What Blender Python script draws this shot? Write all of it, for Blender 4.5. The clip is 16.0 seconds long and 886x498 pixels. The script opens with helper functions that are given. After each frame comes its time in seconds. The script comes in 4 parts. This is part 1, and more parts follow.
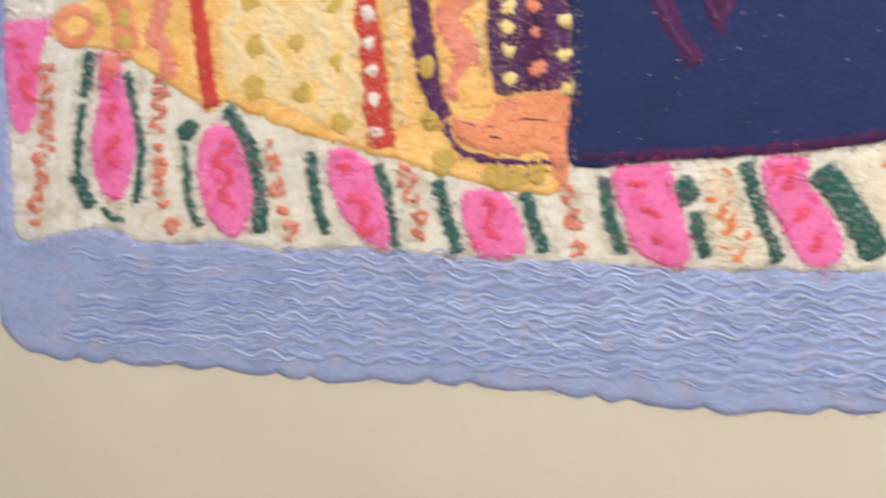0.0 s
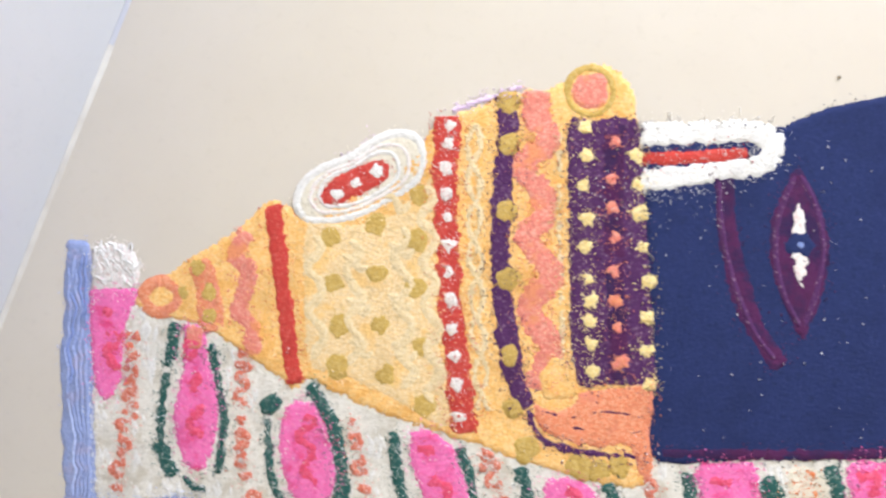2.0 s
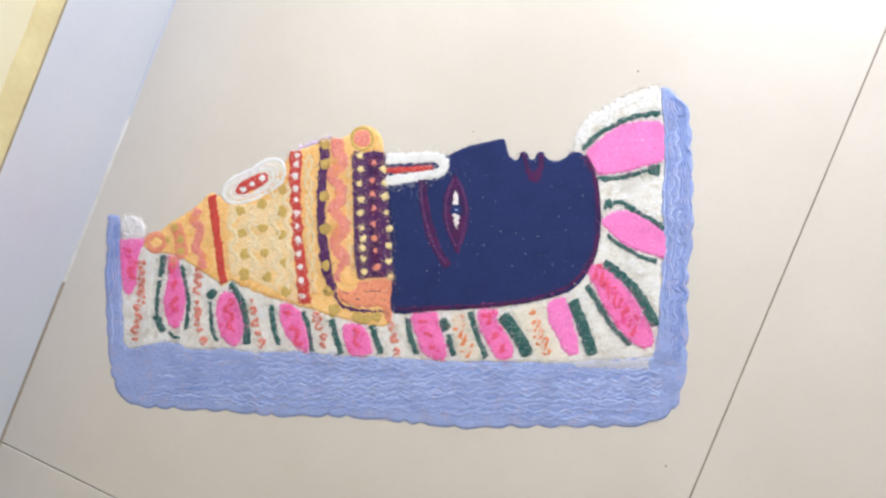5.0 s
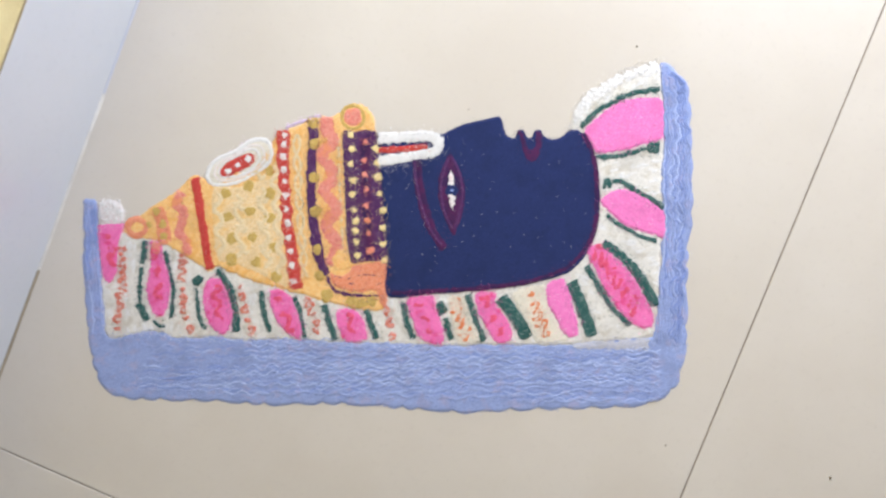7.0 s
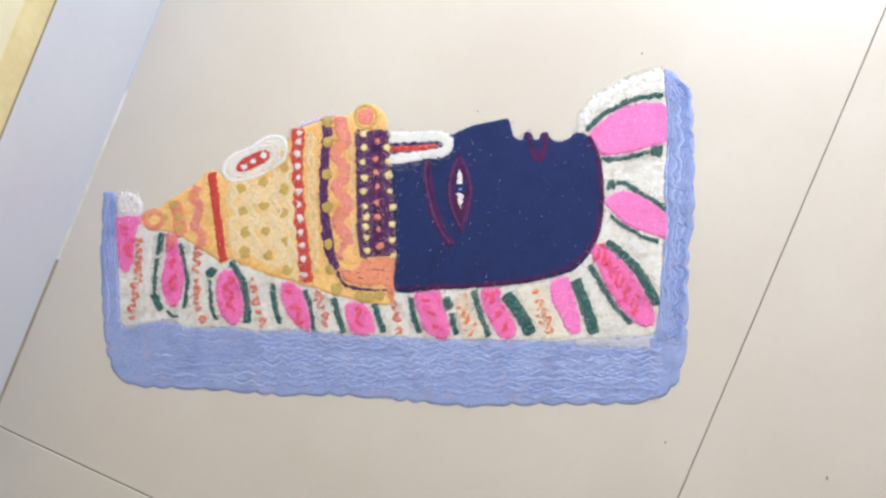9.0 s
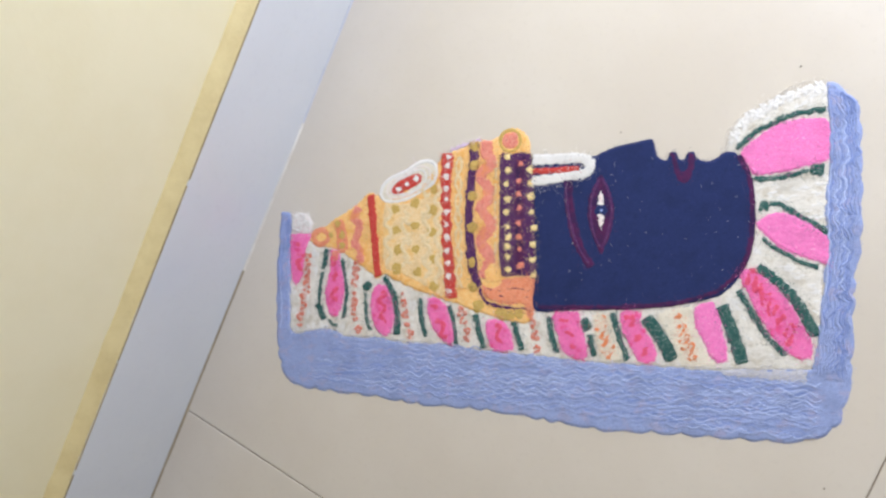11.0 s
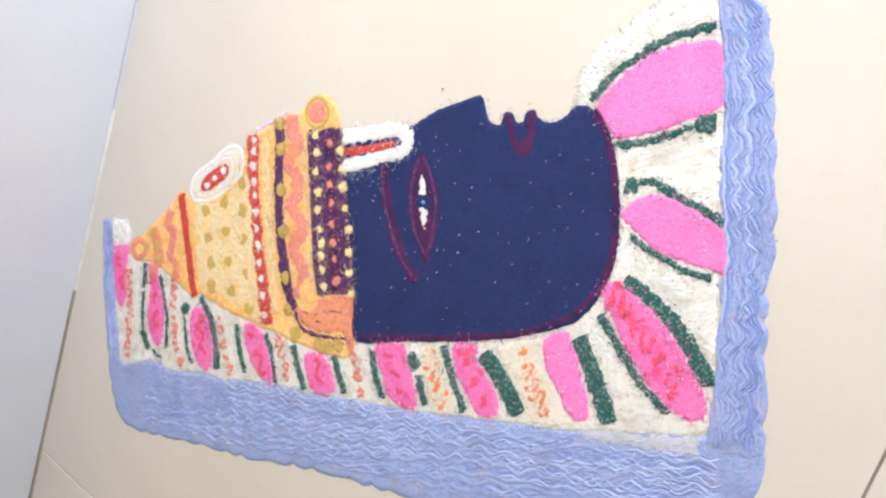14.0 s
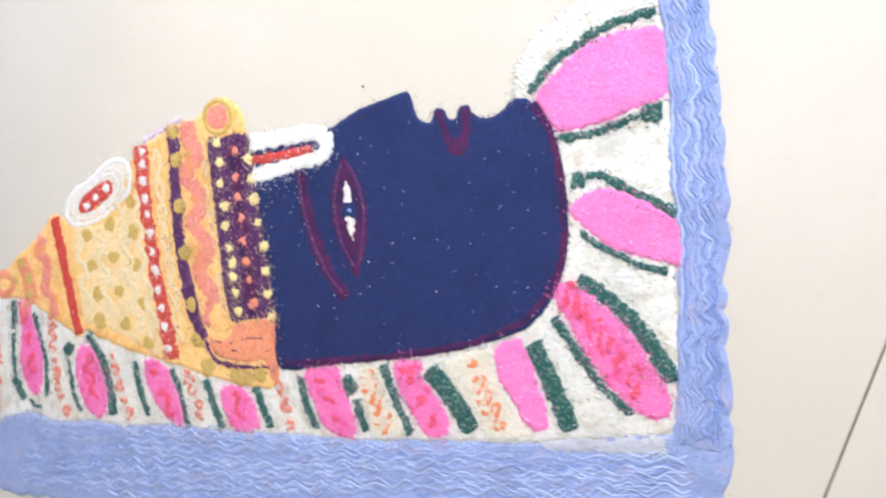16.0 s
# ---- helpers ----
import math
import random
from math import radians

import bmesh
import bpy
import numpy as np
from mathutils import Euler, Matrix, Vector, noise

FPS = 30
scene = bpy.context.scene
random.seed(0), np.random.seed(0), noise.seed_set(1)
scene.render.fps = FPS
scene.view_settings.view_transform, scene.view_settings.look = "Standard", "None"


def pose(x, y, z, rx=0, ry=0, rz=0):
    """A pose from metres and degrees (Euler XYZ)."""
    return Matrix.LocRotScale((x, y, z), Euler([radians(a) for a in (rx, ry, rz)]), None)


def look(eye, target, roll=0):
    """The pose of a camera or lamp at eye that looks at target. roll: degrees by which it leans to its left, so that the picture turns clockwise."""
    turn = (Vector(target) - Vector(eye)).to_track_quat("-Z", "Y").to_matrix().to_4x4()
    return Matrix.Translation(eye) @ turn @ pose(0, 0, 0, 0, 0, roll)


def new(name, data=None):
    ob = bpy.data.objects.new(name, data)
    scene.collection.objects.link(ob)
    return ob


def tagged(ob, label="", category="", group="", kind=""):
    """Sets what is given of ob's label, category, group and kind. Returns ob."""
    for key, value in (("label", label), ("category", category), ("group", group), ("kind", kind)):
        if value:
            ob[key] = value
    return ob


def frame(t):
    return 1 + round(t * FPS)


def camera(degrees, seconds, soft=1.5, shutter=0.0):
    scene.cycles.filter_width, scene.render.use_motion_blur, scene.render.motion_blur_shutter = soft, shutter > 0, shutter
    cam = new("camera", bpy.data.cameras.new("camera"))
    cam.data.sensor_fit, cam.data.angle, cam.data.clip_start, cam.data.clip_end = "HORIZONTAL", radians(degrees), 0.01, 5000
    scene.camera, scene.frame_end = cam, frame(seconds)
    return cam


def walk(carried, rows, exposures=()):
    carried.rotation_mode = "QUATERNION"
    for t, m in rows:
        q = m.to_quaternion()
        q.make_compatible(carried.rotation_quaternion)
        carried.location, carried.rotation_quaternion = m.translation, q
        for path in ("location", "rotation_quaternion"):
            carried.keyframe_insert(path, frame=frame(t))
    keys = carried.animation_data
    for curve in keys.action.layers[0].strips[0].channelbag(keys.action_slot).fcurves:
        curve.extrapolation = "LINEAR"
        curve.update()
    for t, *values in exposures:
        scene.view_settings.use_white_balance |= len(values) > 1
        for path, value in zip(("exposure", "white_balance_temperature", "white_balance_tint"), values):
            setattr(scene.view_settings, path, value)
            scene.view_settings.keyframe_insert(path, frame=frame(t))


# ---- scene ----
from mathutils import geometry

cam = camera(63.3, 16.0, soft=2.5, shutter=0.4)
walk(cam, [
    (0.0, pose(-0.0084, -0.0596, 0.3066, -1.40, 8.01, 0.68)),
    (0.2, pose(-0.0385, -0.0645, 0.3114, 0.67, 8.46, 1.09)),
    (0.5, pose(-0.0607, -0.0567, 0.3175, -0.32, 8.80, 1.50)),
    (0.7, pose(-0.0645, -0.0435, 0.3162, 0.40, 8.83, 1.73)),
    (1.0, pose(-0.0642, -0.0012, 0.3146, 0.54, 8.16, 2.48)),
    (1.2, pose(-0.0560, 0.0307, 0.3198, -0.35, 8.62, 1.33)),
    (1.5, pose(-0.0534, 0.0485, 0.3102, 0.52, 8.12, 0.45)),
    (1.8, look((-0.049, 0.056, 0.314), (-0.325, 0.075, -1.667), -85.5)),
    (2.0, pose(-0.0421, 0.0503, 0.3161, 1.18, 8.49, 0.80)),
    (2.2, pose(-0.0237, 0.0446, 0.3101, 1.80, 7.86, 1.39)),
    (2.5, pose(0.0185, 0.0539, 0.2993, -0.23, 6.73, -0.24)),
    (2.7, pose(0.0387, 0.0496, 0.2964, 0.69, 6.08, -0.09)),
    (3.0, pose(0.0581, 0.0586, 0.2891, -0.76, 5.82, -0.20)),
    (3.5, pose(0.0905, 0.0559, 0.3163, -3.20, 5.81, 0.53)),
    (4.0, pose(0.1160, 0.0512, 0.4558, -0.53, 8.28, 0.36)),
    (4.5, pose(0.1400, 0.0118, 0.5468, 1.48, 7.92, 0.77)),
    (4.7, pose(0.1375, 0.0068, 0.6326, 1.67, 7.65, 0.03)),
    (6.8, pose(0.0763, 0.0053, 0.6360, 0.87, 5.86, -0.26)),
    (7.0, pose(0.1003, 0.0160, 0.6204, -0.71, 4.52, -0.87)),
    (7.2, pose(0.0997, 0.0181, 0.6150, -0.58, 4.35, -0.37)),
    (7.5, pose(0.0902, 0.0050, 0.6183, 0.78, 5.05, 0.30)),
    (8.0, pose(0.0947, 0.0048, 0.6222, 1.05, 4.32, -0.44)),
    (8.5, pose(0.1020, -0.0000, 0.6389, 0.69, 5.23, -0.38)),
    (9.0, pose(0.0998, -0.0060, 0.6377, 1.12, 4.95, 0.30)),
    (9.5, pose(0.0994, -0.0104, 0.6380, 1.10, 5.15, 0.81)),
    (10.0, pose(0.0976, -0.0069, 0.6310, 1.85, 5.67, 1.14)),
    (10.2, pose(0.1010, -0.0173, 0.6441, 3.86, 11.81, 2.09)),
    (12.3, pose(0.2797, 0.0174, 0.6286, 1.89, 24.72, 1.49)),
    (12.5, pose(0.2913, 0.0316, 0.5641, 0.22, 26.20, -1.22)),
    (12.7, pose(0.3005, 0.0218, 0.5013, 1.27, 29.11, -1.52)),
    (13.0, pose(0.3070, 0.0172, 0.4398, -0.05, 31.31, -1.09)),
    (13.2, pose(0.3056, 0.0223, 0.4217, -0.35, 32.00, -1.26)),
    (13.5, pose(0.3026, 0.0272, 0.3962, 0.54, 31.65, -1.23)),
    (14.0, pose(0.3045, 0.0385, 0.3839, -1.82, 31.10, -1.37)),
    (14.5, pose(0.3299, 0.0495, 0.4254, -0.68, 38.80, -1.25)),
    (14.9, pose(0.3373, 0.0446, 0.4298, 0.54, 40.56, -2.11)),
    (15.0, pose(0.3310, 0.0440, 0.4294, 0.91, 39.77, -2.06)),
    (15.2, pose(0.3277, 0.0284, 0.4129, 1.58, 36.98, -0.78)),
    (15.5, pose(0.3243, 0.0222, 0.3664, -1.49, 29.68, -1.87)),
    (15.7, pose(0.3049, 0.0333, 0.3585, -3.88, 25.79, -3.41)),
    (16.0, pose(0.2559, 0.0436, 0.3710, -3.41, 20.63, -5.35)),
], exposures=[
    (0.0, -0.10, 7450, 10),
    (0.5, -0.08, 7300, 10),
    (1.0, -0.08, 6950, 10),
    (1.5, 0.00, 6800, 10),
    (2.0, 0.00, 6650, 10),
    (2.5, 0.08, 6550, 10),
    (3.0, 0.42, 6150, 10),
    (3.5, 0.55, 6350, 10),
    (4.0, 0.14, 6550, 10),
    (4.5, -0.19, 6500, 10),
    (4.7, -0.20, 6450, 10),
    (6.8, -0.25, 6500, 10),
    (8.0, -0.25, 6500, 10),
    (9.0, -0.22, 6480, 10),
    (10.0, -0.25, 6500, 10),
    (12.5, -0.45, 6500, 10),
    (13.0, -0.22, 6850, 10),
    (13.5, 0.00, 6700, 10),
    (14.0, -0.03, 6750, 10),
    (14.5, -0.02, 6700, 10),
    (15.0, -0.27, 6550, 10),
    (15.5, 0.00, 6900, 10),
    (16.0, 0.02, 6350, 10),])

# ---- light: daylight from the open end of the room ----
world = bpy.data.worlds.new("sky")
scene.world = world
world.use_nodes = True
wn = world.node_tree
sky = wn.nodes.new("ShaderNodeTexSky")
sky.sky_type, sky.sun_disc, sky.sun_elevation, sky.sun_rotation = "NISHITA", False, radians(48), radians(20)
wn.links.new(sky.outputs[0], wn.nodes["Background"].inputs[0])
wn.nodes["Background"].inputs[1].default_value = 0.12

ROOM = pose(0, 0, 0, 0, 0, -22.42)        # x away from the yellow wall, y along it
lamp_data = bpy.data.lights.new("opening_daylight", "AREA")
lamp_data.shape, lamp_data.size, lamp_data.size_y, lamp_data.energy, lamp_data.color = "RECTANGLE", 0.92, 0.95, 35.6, (0.795, 0.852, 0.99)
lamp = new("opening_daylight", lamp_data)
lamp.matrix_world = ROOM @ pose(0.19, 0.93, 0.66, -90, 0, 0)


# ---- materials ----
def nodes_of(name):
    m = bpy.data.materials.new(name)
    m.use_nodes = True
    nt = m.node_tree
    return m, nt, nt.nodes["Principled BSDF"]


def noise_tex(nt, scale, detail=3.0, rough=0.6, vec=None):
    n = nt.nodes.new("ShaderNodeTexNoise")
    n.inputs["Scale"].default_value, n.inputs["Detail"].default_value, n.inputs["Roughness"].default_value = scale, detail, rough
    if vec is None:
        vec = nt.nodes.new("ShaderNodeTexCoord").outputs["Object"]
    nt.links.new(vec, n.inputs["Vector"])
    return n.outputs["Fac"]


def ramp(nt, fac, lo, hi):
    r = nt.nodes.new("ShaderNodeMapRange")
    r.inputs["From Min"].default_value, r.inputs["From Max"].default_value = lo, hi
    nt.links.new(fac, r.inputs["Value"])
    return r.outputs["Result"]


def mix(nt, fac, a, b):
    n = nt.nodes.new("ShaderNodeMix")
    n.data_type = "RGBA"
    for value, socket in ((fac, n.inputs["Factor"]), (a, n.inputs["A"]), (b, n.inputs["B"])):
        if isinstance(value, (int, float)):
            socket.default_value = value
        elif isinstance(value, tuple):
            socket.default_value = (*value, 1)
        else:
            nt.links.new(value, socket)
    return n.outputs["Result"]


def bump(nt, bsdf, height, strength, distance):
    b = nt.nodes.new("ShaderNodeBump")
    b.inputs["Strength"].default_value, b.inputs["Distance"].default_value = strength, distance
    nt.links.new(height, b.inputs["Height"])
    nt.links.new(b.outputs[0], bsdf.inputs["Normal"])


def powder(name, colour, fleck, flecks=0.3, smudge=None, relief=0.6, smudge_lo=0.52):
    """Dry coloured powder: grains of two tones, soft clouding, and smears of another colour where given."""
    m, nt, bsdf = nodes_of(name)
    grain = nt.nodes.new("ShaderNodeTexVoronoi")
    grain.inputs["Scale"].default_value = 1150
    nt.links.new(nt.nodes.new("ShaderNodeTexCoord").outputs["Object"], grain.inputs["Vector"])
    fleck = tuple(0.5 * a + 0.5 * b for a, b in zip(colour, fleck))
    tone = nt.nodes.new("ShaderNodeSeparateColor")
    nt.links.new(grain.outputs["Color"], tone.inputs[0])
    c = mix(nt, ramp(nt, tone.outputs[0], 1 - flecks - 0.08, 1 - flecks + 0.08), colour, fleck)
    if smudge:
        c = mix(nt, ramp(nt, noise_tex(nt, 85, 3, 0.65), smudge_lo, smudge_lo + 0.12), c, smudge)
    dark = tuple(0.72 * v for v in colour)
    c = mix(nt, ramp(nt, noise_tex(nt, 40, 3, 0.6), 0.48, 0.9), c, dark)
    c = mix(nt, ramp(nt, noise_tex(nt, 420, 2, 0.6), 0.56, 0.8), c, dark)
    nt.links.new(c, bsdf.inputs["Base Color"])
    bsdf.inputs["Roughness"].default_value = 0.93
    bsdf.inputs["Specular IOR Level"].default_value = 0.2
    bump(nt, bsdf, noise_tex(nt, 620, 4, 0.7), relief, 0.0011)
    return m


BLUE = powder("blue_powder", (0.272, 0.335, 0.57), (0.35, 0.41, 0.65), 0.3, (0.34, 0.35, 0.54))
FADED = powder("faded_blue_white_powder", (0.50, 0.49, 0.52), (0.34, 0.38, 0.58), 0.35)
# highlights and trough shade of the waves painted as pale and deep blue
PALE_HIGHLIGHT = powder("pale_blue_highlight_powder", (0.37, 0.44, 0.68), (0.48, 0.54, 0.75), 0.35)
DEEP_SHADE = powder("deep_blue_shade_powder", (0.20, 0.27, 0.54), (0.27, 0.33, 0.58), 0.3)
LILAC = powder("lilac_powder", (0.70, 0.55, 0.76), (0.78, 0.68, 0.80), 0.4)
WHITE = powder("white_powder", (0.67, 0.635, 0.575), (0.75, 0.72, 0.67), 0.5, (0.56, 0.51, 0.43))
SNOW = powder("bright_white_powder", (0.73, 0.715, 0.695), (0.66, 0.63, 0.60), 0.35)
CREAM = powder("cream_powder", (0.70, 0.64, 0.525), (0.74, 0.70, 0.61), 0.4)
TUFT = powder("pinkish_white_powder", (0.74, 0.69, 0.665), (0.66, 0.40, 0.38), 0.16)
PINK = powder("pink_powder", (0.80, 0.19, 0.47), (0.84, 0.30, 0.56), 0.35)
PINK_RED = powder("red_smeared_pink_powder", (0.79, 0.16, 0.41), (0.82, 0.26, 0.50), 0.3, (0.72, 0.08, 0.24), smudge_lo=0.54)
ROSE = powder("rose_red_powder", (0.71, 0.08, 0.16), (0.78, 0.17, 0.30), 0.4)
TAN = powder("pale_tan_powder", (0.72, 0.56, 0.33), (0.78, 0.66, 0.46), 0.4)
GREEN = powder("dark_green_powder", (0.025, 0.095, 0.085), (0.42, 0.46, 0.42), 0.13)
RUST = powder("rust_powder", (0.64, 0.17, 0.11), (0.76, 0.46, 0.38), 0.35)
ORANGE = powder("orange_powder", (0.72, 0.22, 0.09), (0.80, 0.48, 0.30), 0.35)
YELLOW = powder("yellow_powder", (0.82, 0.47, 0.16), (0.84, 0.63, 0.34), 0.42, (0.76, 0.40, 0.12))
PALE = powder("pale_yellow_powder", (0.76, 0.54, 0.28), (0.82, 0.68, 0.46), 0.45, (0.80, 0.51, 0.20))
CREAMY = powder("light_yellow_powder", (0.82, 0.64, 0.28), (0.80, 0.72, 0.50), 0.35)
SALMON = powder("salmon_powder", (0.70, 0.22, 0.17), (0.80, 0.46, 0.36), 0.3, (0.72, 0.27, 0.13))
FOOT = powder("orange_salmon_powder", (0.71, 0.235, 0.125), (0.80, 0.44, 0.28), 0.35, (0.70, 0.25, 0.17))
RED = powder("red_powder", (0.52, 0.055, 0.045), (0.64, 0.17, 0.14), 0.15)
GOLD = powder("ochre_powder", (0.52, 0.345, 0.095), (0.62, 0.46, 0.20), 0.3)
PURPLE = powder("purple_powder", (0.078, 0.024, 0.095), (0.34, 0.22, 0.30), 0.1)
PLUM = powder("plum_powder", (0.074, 0.016, 0.070), (0.075, 0.02, 0.065), 0.25, (0.032, 0.016, 0.065), relief=0.35, smudge_lo=0.46)
NAVY = powder("navy_powder", (0.017, 0.027, 0.098), (0.024, 0.036, 0.122), 0.2, relief=0.3)


def tile_material(name, colour, cloud, rough):
    m, nt, bsdf = nodes_of(name)
    info = nt.nodes.new("ShaderNodeObjectInfo")
    c = mix(nt, ramp(nt, noise_tex(nt, 7, 4, 0.6), 0.35, 0.75), colour, cloud)
    c = mix(nt, ramp(nt, noise_tex(nt, 160, 3, 0.7), 0.55, 0.95), c, tuple(0.94 * v for v in colour))
    c = mix(nt, ramp(nt, info.outputs["Random"], 0.0, 6.0), c, cloud)
    nt.links.new(c, bsdf.inputs["Base Color"])
    r = nt.nodes.new("ShaderNodeMapRange")
    r.inputs["To Min"].default_value, r.inputs["To Max"].default_value = 0.75 * rough, 1.25 * rough
    nt.links.new(noise_tex(nt, 24, 4, 0.6), r.inputs["Value"])
    nt.links.new(r.outputs["Result"], bsdf.inputs["Roughness"])
    bump(nt, bsdf, noise_tex(nt, 9, 2, 0.5), 0.04, 0.002)
    return m


def plain(name, colour, other, scale, rough, relief=0.1, distance=0.001):
    m, nt, bsdf = nodes_of(name)
    c = mix(nt, ramp(nt, noise_tex(nt, scale, 4, 0.65), 0.4, 0.75), colour, other)
    nt.links.new(c, bsdf.inputs["Base Color"])
    bsdf.inputs["Roughness"].default_value = rough
    bump(nt, bsdf, noise_tex(nt, scale * 6, 3, 0.6), relief, distance)
    return m


TILE = tile_material("polished_cream_tile", (0.555, 0.50, 0.43), (0.60, 0.55, 0.485), 0.22)
SKIRT = tile_material("glazed_white_skirting", (0.65, 0.675, 0.73), (0.70, 0.72, 0.77), 0.2)
GROUT = plain("brown_grout", (0.24, 0.20, 0.15), (0.15, 0.12, 0.09), 60, 0.9)
PALE_GROUT = plain("white_grout", (0.72, 0.70, 0.66), (0.45, 0.40, 0.36), 12, 0.6)
DUST_GROUT = plain("dusty_grout", (0.36, 0.30, 0.22), (0.26, 0.21, 0.15), 30, 0.85)
# bluish grey that paints the soft shade where skirting meets floor
JOINT_SHADE = plain("grey_blue_joint_shade", (0.50, 0.51, 0.57), (0.58, 0.58, 0.63), 20, 0.6)
WALL_YELLOW = plain("yellow_wall_paint", (0.87, 0.80, 0.57), (0.83, 0.75, 0.50), 9, 0.55, 0.25)
LEDGE_YELLOW = plain("ochre_yellow_paint", (0.72, 0.60, 0.32), (0.62, 0.50, 0.25), 40, 0.6, 0.5)
# cream yellow chosen so the ceiling throws warm light back down
WARM_BOUNCE = plain("cream_bounce_ceiling", (0.74, 0.62, 0.38), (0.70, 0.58, 0.35), 5, 0.8)
GAP = plain("dusty_gap", (0.30, 0.24, 0.15), (0.42, 0.33, 0.2), 50, 0.9)
EARTH = plain("pale_concrete_ground", (0.42, 0.40, 0.36), (0.34, 0.32, 0.29), 3, 0.9)


# ---- mesh helpers ----
def mesh_object(name, bm, material, parent=None, label="", smooth=False):
    me = bpy.data.meshes.new(name)
    bm.to_mesh(me)
    bm.free()
    me.materials.append(material)
    if smooth:
        me.polygons.foreach_set("use_smooth", [True] * len(me.polygons))
    ob = new(name, me)
    ob.parent = parent
    return tagged(ob, label)


def box(bm, lo, hi, bevel=0.0):
    made = bmesh.ops.create_cube(bm, size=1)["verts"]
    for v in made:
        v.co = [lo[k] + (hi[k] - lo[k]) * (v.co[k] + 0.5) for k in range(3)]
    if bevel:
        edges = list({e for v in made for e in v.link_edges})
        bmesh.ops.bevel(bm, geom=edges, offset=bevel, segments=2, affect="EDGES", profile=0.5)
    return bm


def box_object(name, lo, hi, material, parent=None, label="", bevel=0.0):
    ob = mesh_object(name, box(bmesh.new(), lo, hi, bevel), material, parent, label)
    if parent is None:
        ob.matrix_world = ROOM
    return ob


# ---- the room ----
WALL_X, JOINT_X, JOINT_Y = -0.2909, 0.3091, -0.2913
X1, Y0, Y1, TOP = 3.3091, -2.6913, 0.86, 2.8
SKIRT_H, LEDGE = 0.1285, 0.014

floor = tagged(box_object("floor", (-0.45, Y0 - 0.15, -0.12), (X1 + 0.15, Y1 + 0.30, -0.0012), GROUT), "cream polished tile floor with thin brown joints", kind="structure")
ground = tagged(box_object("ground", (-60, Y1 + 0.30, -0.4), (60, 60, -0.15), EARTH), "pale concrete ground outside the open end", kind="structure")
wall_west = tagged(box_object("wall_west", (WALL_X - 0.20, Y0, -0.12), (WALL_X - LEDGE, Y1, TOP), WALL_YELLOW), "yellow painted wall above white skirting tiles", kind="structure")
wall_east = tagged(box_object("wall_east", (X1, Y0, -0.12), (X1 + 0.15, Y1, TOP), WALL_YELLOW), "yellow painted wall", kind="structure")
wall_south = tagged(box_object("wall_south", (WALL_X - 0.2, Y0 - 0.15, -0.12), (X1 + 0.15, Y0, TOP), WALL_YELLOW), "yellow painted wall", kind="structure")
bm = bmesh.new()
box(bm, (WALL_X - 0.2, Y1, -0.12), (-0.285, Y1 + 0.15, TOP))
box(bm, (0.68, Y1, -0.12), (X1 + 0.15, Y1 + 0.15, TOP))
box(bm, (-0.285, Y1, 2.05), (0.68, Y1 + 0.15, TOP))
wall_north = tagged(mesh_object("wall_north", bm, WALL_YELLOW), "yellow painted wall with an open doorway", kind="structure")
wall_north.matrix_world = ROOM
# unseen ceiling, added to close the room and bounce warm light
tagged(box_object("ceiling", (WALL_X - 0.2, Y0 - 0.15, TOP), (X1 + 0.15, Y1 + 0.15, TOP + 0.15), WARM_BOUNCE), "unseen cream yellow ceiling added to bounce warm light", kind="structure")

# skirting tiles against the wall, with an uneven painted mortar ledge on top
skirting = tagged(new("skirting"), "white glazed skirting tiles under the yellow wall", kind="structure")
skirting.matrix_world = ROOM
for k in range(-3, 2):
    y = 0.62 + 1.2 * k
    lo, hi = max(y, Y0), min(y + 1.1988, Y1)
    if hi > lo:
        box_object("skirting_tile", (WALL_X - 0.012, lo, 0.0015), (WALL_X, hi, SKIRT_H), SKIRT, skirting, bevel=0.0012)
bm = bmesh.new()
steps, rng = 240, random.Random(5)
rings = []
for k in range(steps + 1):
    y = Y0 + (Y1 - Y0) * k / steps
    a = 0.0012 * noise.noise((y * 9, 0, 3)) + 0.0008 * noise.noise((y * 60, 2, 3))
    rings.append([bm.verts.new(p) for p in ((WALL_X - LEDGE - 0.004, y, SKIRT_H - 0.004), (WALL_X - 0.0012 + a, y, SKIRT_H - 0.003), (WALL_X - 0.0018 + a, y, SKIRT_H + 0.0012 + a), (WALL_X - LEDGE + 0.003 + a, y, SKIRT_H + 0.008 + a), (WALL_X - LEDGE - 0.004, y, SKIRT_H + 0.016 + 2 * a))])
for p, q in zip(rings, rings[1:]):
    for i in range(5):
        bm.faces.new((p[i], p[(i + 1) % 5], q[(i + 1) % 5], q[i]))
bmesh.ops.recalc_face_normals(bm, faces=bm.faces)
mesh_object("mortar_ledge", bm, LEDGE_YELLOW, skirting, "ochre yellow painted ledge", smooth=True)


